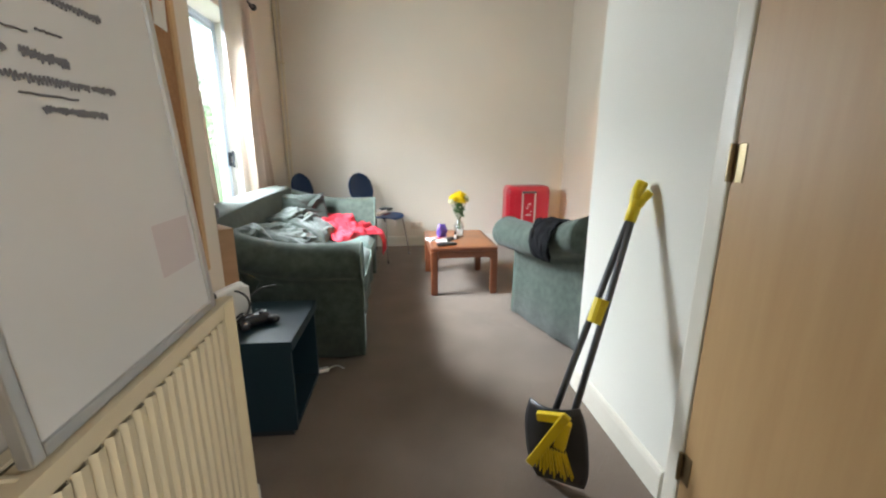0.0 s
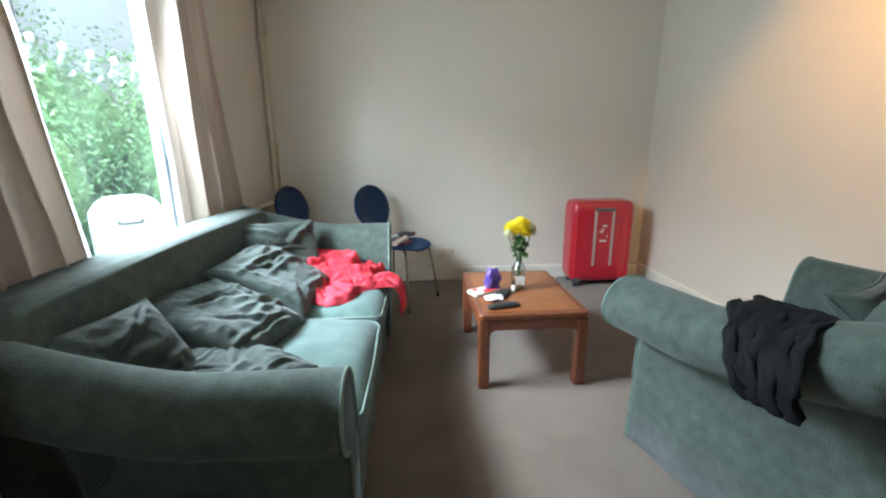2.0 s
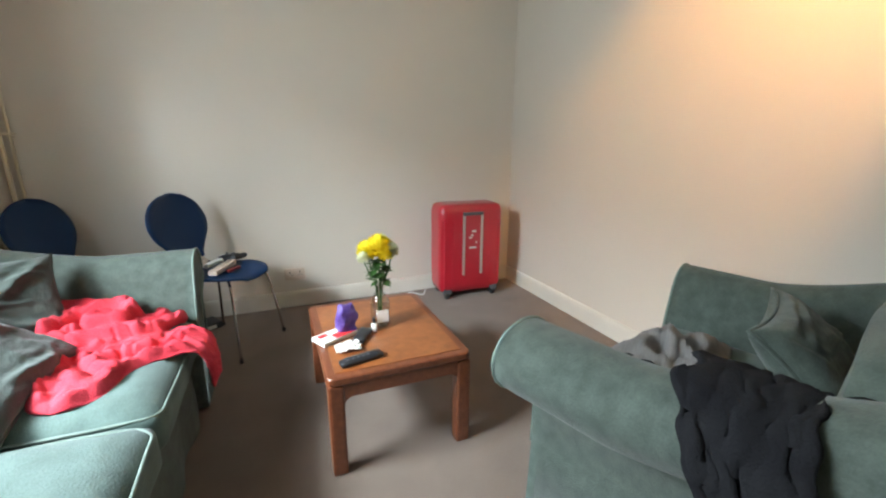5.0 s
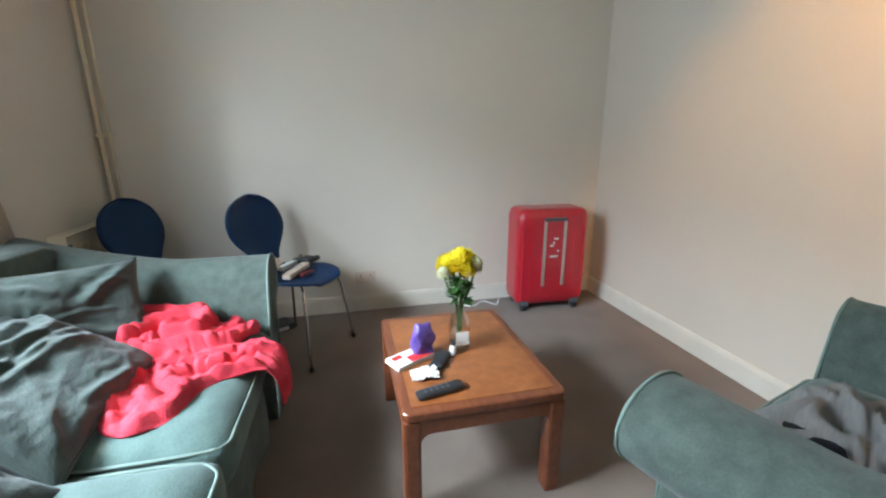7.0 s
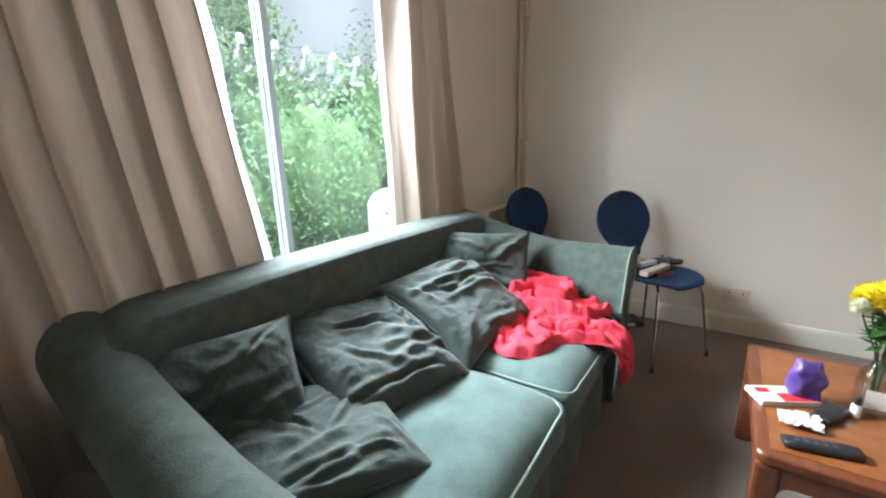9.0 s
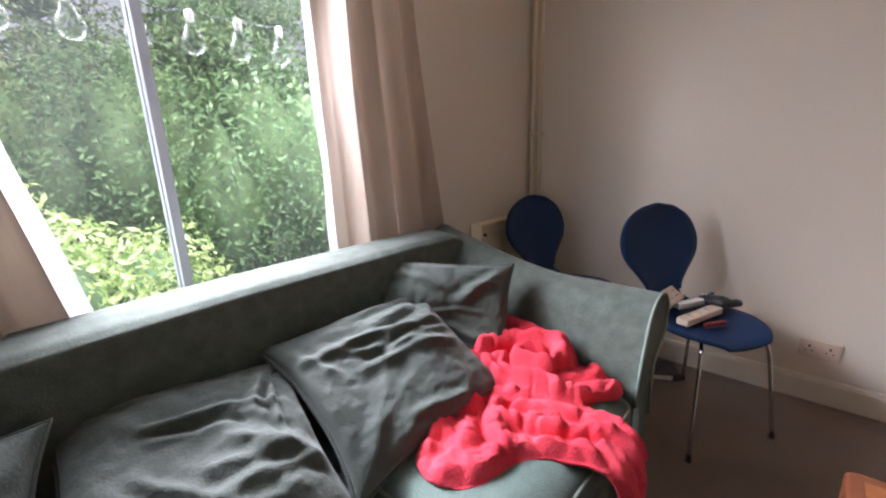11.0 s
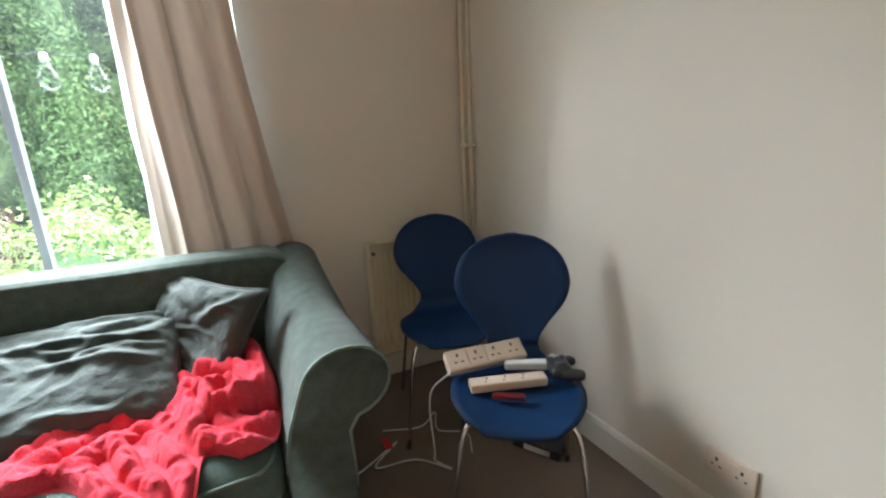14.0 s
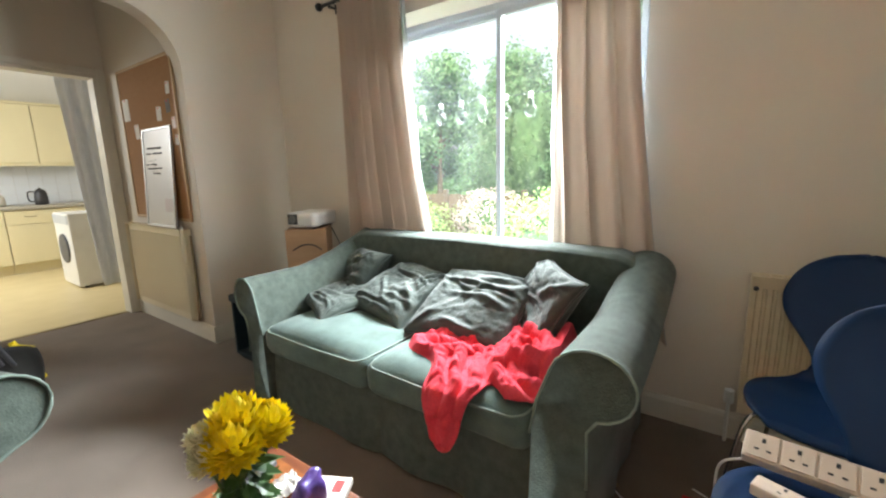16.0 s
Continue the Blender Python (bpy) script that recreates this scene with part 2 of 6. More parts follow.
dusty(M_GLASS, 0.001, 0.011)
M_VGLASS = glass("vase_glass", (0.96, 0.98, 0.97), edge=0.5, base=0.12, power=2.0, rough=0.05)
M_BULB = glass("bulb_plastic", (0.90, 0.92, 0.92), edge=0.12, base=0.03, power=1.6, rough=0.5)


def leafmat(name, c1, c2, c3):
    m = bpy.data.materials.new(name)
    m.use_nodes = True
    nt = m.node_tree
    b = nt.nodes["Principled BSDF"]
    b.inputs["Roughness"].default_value = 0.5
    g = nt.nodes.new("ShaderNodeNewGeometry")
    r = nt.nodes.new("ShaderNodeValToRGB")
    e = r.color_ramp.elements
    e[0].color, e[1].color = (*c1, 1), (*c3, 1)
    e.new(0.5).color = (*c2, 1)
    nt.links.new(g.outputs["Random Per Island"], r.inputs["Fac"])
    nt.links.new(r.outputs[0], b.inputs["Base Color"])
    tr = nt.nodes.new("ShaderNodeBsdfTranslucent")
    nt.links.new(r.outputs[0], tr.inputs["Color"])
    mx = nt.nodes.new("ShaderNodeMixShader")
    mx.inputs[0].default_value = 0.4
    nt.links.new(b.outputs[0], mx.inputs[1])
    nt.links.new(tr.outputs[0], mx.inputs[2])
    nt.links.new(mx.outputs[0], nt.nodes["Material Output"].inputs[0])
    return m


M_LEAF1 = leafmat("leaf_ivy", (0.07, 0.14, 0.06), (0.12, 0.23, 0.10), (0.19, 0.31, 0.14))
M_LEAF2 = leafmat("leaf_conifer", (0.06, 0.11, 0.05), (0.11, 0.17, 0.075), (0.16, 0.22, 0.10))
M_LEAF3 = leafmat("leaf_light", (0.22, 0.34, 0.10), (0.34, 0.46, 0.16), (0.58, 0.62, 0.36))
M_LEAF4 = leafmat("blossom_pink", (0.66, 0.50, 0.50), (0.74, 0.60, 0.58), (0.20, 0.28, 0.12))
M_LEAF5 = leafmat("leaf_tree", (0.11, 0.22, 0.10), (0.18, 0.31, 0.14), (0.26, 0.39, 0.19))


# ---------------- mesh helpers ----------------
def link(name, me, material, parent=None, label="", smooth=False):
    ob = new(name, me)
    if material:
        me.materials.append(material)
    if smooth:
        for p in me.polygons:
            p.use_smooth = True
    if parent:
        ob.parent = parent
    if label:
        ob["label"] = label
    return ob


def part(name, bm, material, parent=None, label="", smooth=False):
    me = bpy.data.meshes.new(name)
    bmesh.ops.recalc_face_normals(bm, faces=bm.faces)
    bm.to_mesh(me)
    bm.free()
    return link(name, me, material, parent, label, smooth)


def thing(name, m, label, category, group=""):
    ob = new(name)
    ob.empty_display_size = 0.05
    ob.matrix_world = m
    return tagged(ob, label, category, group)


def box(bm, x0, x1, y0, y1, z0, z1, bev=0.0, seg=2, m=None):
    sub = bmesh.new()
    vs = bmesh.ops.create_cube(sub, size=1)["verts"]
    bmesh.ops.scale(sub, vec=(x1 - x0, y1 - y0, z1 - z0), verts=vs)
    bmesh.ops.translate(sub, vec=((x0 + x1) / 2, (y0 + y1) / 2, (z0 + z1) / 2), verts=vs)
    if bev:
        bmesh.ops.bevel(sub, geom=sub.edges[:], offset=bev, segments=seg, profile=0.6, affect="EDGES")
    return merge(bm, sub, m)


def merge(bm, sub, m=None):
    if m is not None:
        bmesh.ops.transform(sub, matrix=m, verts=sub.verts)
    tmp = bpy.data.meshes.new("tmp")
    sub.to_mesh(tmp)
    sub.free()
    bm.from_mesh(tmp)
    bpy.data.meshes.remove(tmp)
    return bm


def boxes(*rows, bev=0.0, m=None):
    bm = bmesh.new()
    for r in rows:
        box(bm, *r, bev=bev, m=m)
    return bm


def cyl(bm, r, h, m=None, seg=20, r2=None, bev=0.0):
    sub = bmesh.new()
    bmesh.ops.create_cone(sub, cap_ends=True, segments=seg, radius1=r, radius2=r if r2 is None else r2, depth=h)
    if bev:
        caps = [e for e in sub.edges if abs(e.verts[0].co.z - e.verts[1].co.z) < 1e-6]
        bmesh.ops.bevel(sub, geom=caps, offset=bev, segments=2, profile=0.6, affect="EDGES")
    return merge(bm, sub, m)


def lathe(profile, seg=24):
    bm = bmesh.new()
    rings = []
    for r, z in profile:
        rings.append([bm.verts.new((r * math.cos(a), r * math.sin(a), z)) for a in np.linspace(0, 2 * math.pi, seg, endpoint=False)])
    for a, b in zip(rings, rings[1:]):
        for i in range(seg):
            j = (i + 1) % seg
            bm.faces.new((a[i], a[j], b[j], b[i]))
    bm.faces.new(rings[0][::-1])
    bm.faces.new(rings[-1])
    return bm


def tube(bm, pts, r, seg=8, closed=False):
    """A round tube along points; r is a number or a list."""
    pts = [Vector(p) for p in pts]
    n = len(pts)
    rs = r if isinstance(r, (list, tuple)) else [r] * n
    up = Vector((0, 0, 1))
    rings = []
    for i, p in enumerate(pts):
        a = pts[i - 1] if (i or closed) else pts[0]
        b = pts[(i + 1) % n] if (i < n - 1 or closed) else pts[-1]
        d = (b - a).normalized() if (b - a).length > 1e-9 else Vector((0, 0, 1))
        s = d.cross(up)
        if s.length < 0.05:
            s = d.cross(Vector((0, 1, 0)))
        s.normalize()
        u = s.cross(d).normalized()
        rings.append([bm.verts.new(p + (s * math.cos(t) + u * math.sin(t)) * rs[i]) for t in np.linspace(0, 2 * math.pi, seg, endpoint=False)])
    pairs = list(zip(rings, rings[1:])) + ([(rings[-1], rings[0])] if closed else [])
    for a, b in pairs:
        for i in range(seg):
            j = (i + 1) % seg
            bm.faces.new((a[i], a[j], b[j], b[i]))
    if not closed:
        bm.faces.new(rings[0][::-1])
        bm.faces.new(rings[-1])
    return bm


def smooth_path(pts, n=8):
    """Catmull-Rom through the points."""
    P = [Vector(p) for p in pts]
    P = [P[0] * 2 - P[1]] + P + [P[-1] * 2 - P[-2]]
    out = []
    for i in range(1, len(P) - 2):
        for k in range(n):
            t = k / n
            a, b, c, d = P[i - 1 : i + 3]
            out.append(0.5 * ((2 * b) + (c - a) * t + (2 * a - 5 * b + 4 * c - d) * t * t + (3 * b - a - 3 * c + d) * t ** 3))
    out.append(P[-2])
    return out


def grid_mesh(bm, f, nu, nv, close_u=False):
    """Faces over f(u, v), u and v from 0 to 1."""
    vs = [[bm.verts.new(f(i / nu, j / nv)) for j in range(nv + 1)] for i in range(nu if close_u else nu + 1)]
    for i in range(nu):
        a, b = vs[i], vs[(i + 1) % len(vs)]
        for j in range(nv):
            bm.faces.new((a[j], b[j], b[j + 1], a[j + 1]))
    return vs


def ns(x, y, z, s=1.0):
    return noise.noise(Vector((x * s, y * s, z * s)))


def softbox(sx, sy, sz, r, n=10, puff=0.0, wob=0.006, seed=0.0, freq=6):
    """A rounded upholstered block round its centre, bulging on top by puff."""
    bm = bmesh.new()
    bmesh.ops.create_cube(bm, size=2)
    bmesh.ops.subdivide_edges(bm, edges=bm.edges[:], cuts=n, use_grid_fill=True)
    h = Vector((sx / 2, sy / 2, sz / 2))
    for v in bm.verts:
        c = v.co
        q = Vector((c.x * h.x, c.y * h.y, c.z * h.z))
        inner = Vector([max(-(h[i] - r), min(h[i] - r, q[i])) for i in range(3)])
        d = q - inner
        if d.length > 1e-9:
            q = inner + d.normalized() * r
        k = max(0, 1 - c.x ** 2) ** 0.5 * max(0, 1 - c.y ** 2) ** 0.5
        if abs(c.z) > 0.4:
            q.z += (puff if c.z > 0 else -puff * 0.3) * k
        w = ns(q.x + seed, q.y, q.z, freq)
        q += Vector((c.x, c.y, c.z)).normalized() * w * wob
        v.co = q
    return bm


def pillow(w, h, t, seed=0.0, n=84, wrinkle=0.012):
    """A scatter cushion round its centre, in the x-y plane, with pinched corners, creases that run in from the seams and a sagging middle."""
    bm = bmesh.new()
    r = random.Random(int(seed * 10))
    for sgn in (1, -1):
        lines = []
        turned = r.uniform(-0.5, 0.5)
        for k in range(12 if sgn > 0 else 7):
            if k % 3 == 0:
                a0, b0 = r.choice((-0.9, 0.9)), r.choice((-0.9, 0.9))
                a0, b0 = a0 + r.uniform(-0.1, 0.1), b0 + r.uniform(-0.1, 0.1)
                a1, b1 = a0 * r.uniform(-0.2, 0.5) + r.uniform(-0.3, 0.3), b0 * r.uniform(-0.2, 0.5) + r.uniform(-0.3, 0.3)
            else:
                ang = turned + r.uniform(-0.35, 0.35)
                ca, cb, ln = r.uniform(-0.6, 0.6), r.uniform(-0.8, 0.8), r.uniform(0.25, 0.75)
                a0, b0, a1, b1 = ca - ln * math.cos(ang), cb - ln * math.sin(ang), ca + ln * math.cos(ang), cb + ln * math.sin(ang)
            am, bm2 = (a0 + a1) / 2 + r.uniform(-0.18, 0.18), (b0 + b1) / 2 + r.uniform(-0.18, 0.18)
            q = np.linspace(0, 1, 70)[:, None]
            pts = (1 - q) ** 2 * np.array([[a0, b0]]) + 2 * q * (1 - q) * np.array([[am, bm2]]) + q ** 2 * np.array([[a1, b1]])
            lines.append((pts, r.uniform(0.045, 0.13), r.uniform(0.4, 1.0) * (1 if k % 4 else -1.1)))
        sag = (r.uniform(-0.3, 0.3), r.uniform(-0.2, 0.4))

        def f(u, v):
            a, b = u * 2 - 1, v * 2 - 1
            edge = max(0, (1 - a ** 2) * (1 - b ** 2))
            pin = 1 - 0.12 * (1 - abs(a) ** 2.5) * abs(b) ** 3
            pin2 = 1 - 0.12 * (1 - abs(b) ** 2.5) * abs(a) ** 3
            z = t / 2 * edge ** 0.36 * (1 + 0.25 * ns(a + seed, b, seed, 1.3))
            z -= t * 0.14 * math.exp(-((a - sag[0]) ** 2 + (b - sag[1]) ** 2) / 0.16)
            wa, wb = a + 0.05 * ns(a * 3, b * 3, seed), b + 0.05 * ns(a * 3, b * 3, seed + 7)
            up = 0.0
            for pts, wd, amp in lines:
                dd = np.hypot(pts[:, 0] - wa, pts[:, 1] - wb)
                k = int(dd.argmin())
                d = dd[k] / wd
                if d < 2.6:
                    ends = min(1.0, 0.15 + 4.0 * min(k, 69 - k) / 69)
                    up += amp * ends * (max(0.0, 1 - d) ** 1.3 - 0.35 * math.exp(-((d - 1.4) / 0.6) ** 2))
            tuck = math.sin(17 * (a if abs(b) > abs(a) else b) + seed) * 0.25 * (1 - min(1, edge * 3))
            up += 0.35 * ns(a * 5 + seed, b * 5, sgn, 1.2) + 0.18 * ns(a * 12 + seed, b * 12, sgn, 1.2)
            z += (up + tuck) * wrinkle * min(1, edge * 5)
            return Vector((a * w / 2 * pin2, b * h / 2 * pin, sgn * z - 0.02 * (a * a * b * b)))
        grid_mesh(bm, f, n, n)
    bmesh.ops.remove_doubles(bm, verts=bm.verts, dist=0.0006)
    return bm


def pillow_edge(w, h):
    pts = []
    m = 14
    for k in range(4 * m):
        s, t = divmod(k, m)
        q = t / m * 2 - 1
        a, b = ((q, -1), (1, q), (-q, 1), (-1, -q))[s]
        pin = 1 - 0.12 * (1 - abs(a) ** 2.5) * abs(b) ** 3
        pin2 = 1 - 0.12 * (1 - abs(b) ** 2.5) * abs(a) ** 3
        pts.append((a * w / 2 * pin2, b * h / 2 * pin, -0.02 * a * a * b * b))
    bm = bmesh.new()
    return tube(bm, pts, 0.006, 6, closed=True)


# ---------------- structure ----------------
def st(name, bm, material, parent=None, smooth=False):
    ob = part(name, bm, material, parent, smooth=smooth)
    if not parent:
        tagged(ob, kind="structure")
    return ob


CEIL = 2.86
st("floor", boxes((1.10, 4.50, 2.74, 8.12, -0.12, 0.0)), M_CARPET)
st("kitchen_floor", boxes((0.6, 4.9, -0.9, 2.74, -0.12, -0.004)), M_VINYL)
st("threshold", boxes((1.93, 2.87, 2.72, 2.76, -0.004, 0.006), bev=0.002), M_BRASS)
# window wall, with its opening
WY0, WY1, WZ0, WZ1 = 5.22, 6.955, 0.67, 2.20
st("wall_west", boxes((0.83, 1.13, 4.0, WY0, -0.1, CEIL), (0.83, 1.13, WY1, 8.3, -0.1, CEIL),
                      (0.83, 1.13, WY0, WY1, -0.1, WZ0), (0.83, 1.13, WY0, WY1, WZ1, CEIL)), M_WALL)
st("wall_north", boxes((1.13, 4.60, 8.07, 8.30, -0.1, CEIL)), M_WALL)
st("wall_east", boxes((4.48, 4.70, 4.84, 8.07, -0.1, CEIL)), M_WALL)
# the block beside the arch, and the cupboard block on the other side
st("wall_arch_side", boxes((1.13, 1.87, 4.0, 4.21, -0.1, CEIL), (1.13, 1.87, 2.81, 4.0, -0.1, CEIL)), M_WALL)
st("wall_hall", boxes((3.28, 3.40, 2.81, 3.22, -0.1, CEIL), (3.28, 3.40, 4.03, 4.84, -0.1, CEIL),
                      (3.28, 3.40, 3.22, 4.03, 2.03, CEIL), (3.40, 4.60, 4.72, 4.84, -0.1, CEIL),
                      (3.40, 4.60, 2.81, 2.93, -0.1, CEIL), (4.50, 4.60, 2.93, 4.72, -0.1, CEIL)), M_WALLW)
st("wall_kitchen_side", boxes((0.6, 1.93, 2.69, 2.81, -0.1, CEIL), (2.87, 4.9, 2.69, 2.81, -0.1, CEIL),
                              (1.93, 2.87, 2.69, 2.81, 2.10, CEIL)), M_WALL)


def arch_header():
    """The wall over the arch, with quarter-round corners."""
    bm = bmesh.new()
    x0, x1, top, r = 1.87, 3.28, 2.30, 0.36
    low = [(x0, CEIL), (x0, top - r)]
    low += [(x0 + r - r * math.cos(a), top - r + r * math.sin(a)) for a in np.linspace(0, math.pi / 2, 10)[1:]]
    low += [(x1 - r + r * math.sin(a), top - r + r * math.cos(a)) for a in np.linspace(0, math.pi / 2, 10)]
    low += [(x1, CEIL)]
    front = [bm.verts.new((x, 4.21, z)) for x, z in low]
    back = [bm.verts.new((x, 4.07, z)) for x, z in low]
    bm.faces.new(front)
    bm.faces.new(back[::-1])
    n = len(low)
    for i in range(n):
        bm.faces.new((front[i], back[i], back[(i + 1) % n], front[(i + 1) % n]))
    return bm


st("wall_arch", arch_header(), M_WALL)
st("ceiling", boxes((0.6, 4.9, -0.9, 8.3, CEIL, CEIL + 0.12)), M_CEIL)
st("wall_kitchen", boxes((0.6, 4.9, -1.12, -1.0, -0.1, CEIL), (0.48, 0.6, -1.12, 2.81, -0.1, CEIL)), M_WALLW)
st("wall_kitchen_east", boxes((4.9, 5.02, -1.12, 2.81, -0.1, CEIL)), M_WALLW)


def skirting(rows):
    bm = bmesh.new()
    for x0, y0, x1, y1 in rows:
        a, b = Vector((x0, y0, 0)), Vector((x1, y1, 0))
        d = (b - a).normalized()
        nrm = Vector((d.y, -d.x, 0))
        prof = [(0.0, 0.0), (0.016, 0.0), (0.016, 0.10), (0.011, 0.118), (0.004, 0.122), (0.0, 0.122)]
        va = [bm.verts.new(a + nrm * u + Vector((0, 0, z))) for u, z in prof]
        vb = [bm.verts.new(b + nrm * u + Vector((0, 0, z))) for u, z in prof]
        for i in range(len(prof)):
            j = (i + 1) % len(prof)
            bm.faces.new((va[i], vb[i], vb[j], va[j]))
        bm.faces.new(va[::-1])
        bm.faces.new(vb)
    return bm


st("baseboard", skirting([(1.147, 8.069, 4.463, 8.069), (4.479, 8.069, 4.479, 4.84), (1.131, 4.227, 1.131, 8.069), (1.889, 4.211, 1.147, 4.211),
                          (1.871, 2.83, 1.871, 4.211), (4.463, 4.841, 3.264, 4.841), (3.279, 4.84, 3.279, 4.11)]), M_TRIM)


def window_unit():
    """Two casements, white plastic frame, in the west wall."""
    w = tagged(new("window_1"), kind="structure")
    fx0, fx1 = 0.86, 0.93
    part("window_frame", boxes((fx0, fx1, WY0, WY0 + 0.04, WZ0, WZ1), (fx0, fx1, WY1 - 0.04, WY1, WZ0, WZ1),
                               (fx0, fx1, WY0 + 0.04, WY1 - 0.04, WZ0, WZ0 + 0.04), (fx0, fx1, WY0 + 0.04, WY1 - 0.04, WZ1 - 0.04, WZ1), bev=0.006), M_UPVC, w)
    for y0, y1, xa in ((WY0 + 0.041, 6.115, 0.866), (6.088, WY1 - 0.041, 0.898)):
        z0, z1, s = WZ0 + 0.041, WZ1 - 0.041, 0.030
        sash = tagged(part("sash", boxes((xa, xa + 0.028, y0, y0 + s, z0, z1), (xa, xa + 0.028, y1 - s, y1, z0, z1),
                                  (xa, xa + 0.028, y0 + s, y1 - s, z0, z0 + s), (xa, xa + 0.028, y0 + s, y1 - s, z1 - s, z1), bev=0.004), M_UPVC, w), "")
        pane = part("pane", boxes((xa + 0.012, xa + 0.016, y0 + s - 0.004, y1 - s + 0.004, z0 + s - 0.004, z1 - s + 0.004)), M_GLASS, w)
        pane.visible_shadow = False
    h = boxes((0.927, 0.945, 6.915, 6.939, 1.04, 1.16), (0.944, 0.962, 6.917, 6.937, 1.13, 1.155), (0.944, 0.962, 6.917, 6.937, 1.045, 1.07), (0.958, 0.972, 6.915, 6.939, 1.03, 1.17), bev=0.004)
    part("handle", h, M_DKPLAS, w, "dark grey espagnolette handle")
    part("window_sill", boxes((0.93, 1.17, WY0 - 0.04, WY1 + 0.04, WZ0 - 0.03, WZ0), bev=0.008), M_TRIM, w)


window_unit()


def hall_door():
    d = tagged(new("door_1"), kind="structure")
    part("door_frame", boxes((3.262, 3.41, 4.03, 4.095, 0, 2.09), (3.262, 3.41, 3.155, 3.22, 0, 2.09), (3.262, 3.41, 3.22, 4.03, 2.03, 2.09), bev=0.008), M_TRIM, d)
    part("door_leaf", boxes((3.268, 3.308, 3.222, 4.0285, 0.006, 2.028), bev=0.003), M_DOOR, d)
    for z in (1.18, 0.22, 1.86):
        h = boxes((3.2655, 3.2685, 3.99, 4.03, z - 0.05, z + 0.05), bev=0.001)
        cyl(h, 0.007, 0.1, pose(3.259, 4.029, z), 10)
        part("hinge", h, M_BRASS, d)
    part("door_handle", boxes((3.235, 3.268, 3.27, 3.30, 1.0, 1.03), (3.225, 3.238, 3.27, 3.40, 1.002, 1.024), bev=0.004), M_CHROME, d)


hall_door()
k = tagged(new("door_2"), kind="structure")
part("door_frame", boxes((1.93, 1.965, 2.68, 2.83, 0.0, 2.07), (2.835, 2.87, 2.68, 2.83, 0.0, 2.07), (1.93, 2.87, 2.68, 2.83, 2.071, 2.10),
                         (1.873, 1.93, 2.811, 2.829, 0, 2.15), (2.87, 2.935, 2.811, 2.829, 0, 2.15), (1.93, 2.87, 2.811, 2.829, 2.10, 2.15), bev=0.004), M_TRIM, k)


# ---------------- sofa and armchair ----------------
def arm_profile(h, base):
    """Points (across, z) of a rolled arm; the inner face is at across = 0, the roll's outer edge at about 0.26."""
    r = 0.105
    cx = 0.170
    pts = [(0.0, 0.02), (0.0, 0.42), (0.018, h - 0.20)]
    for a in np.linspace(math.radians(165), math.radians(-80), 16):
        pts.append((cx + 0.115 * math.cos(a), h - r + r * math.sin(a)))
    pts += [(base - 0.005, h - 0.25), (base, 0.30), (base + 0.010, 0.02)]
    return pts


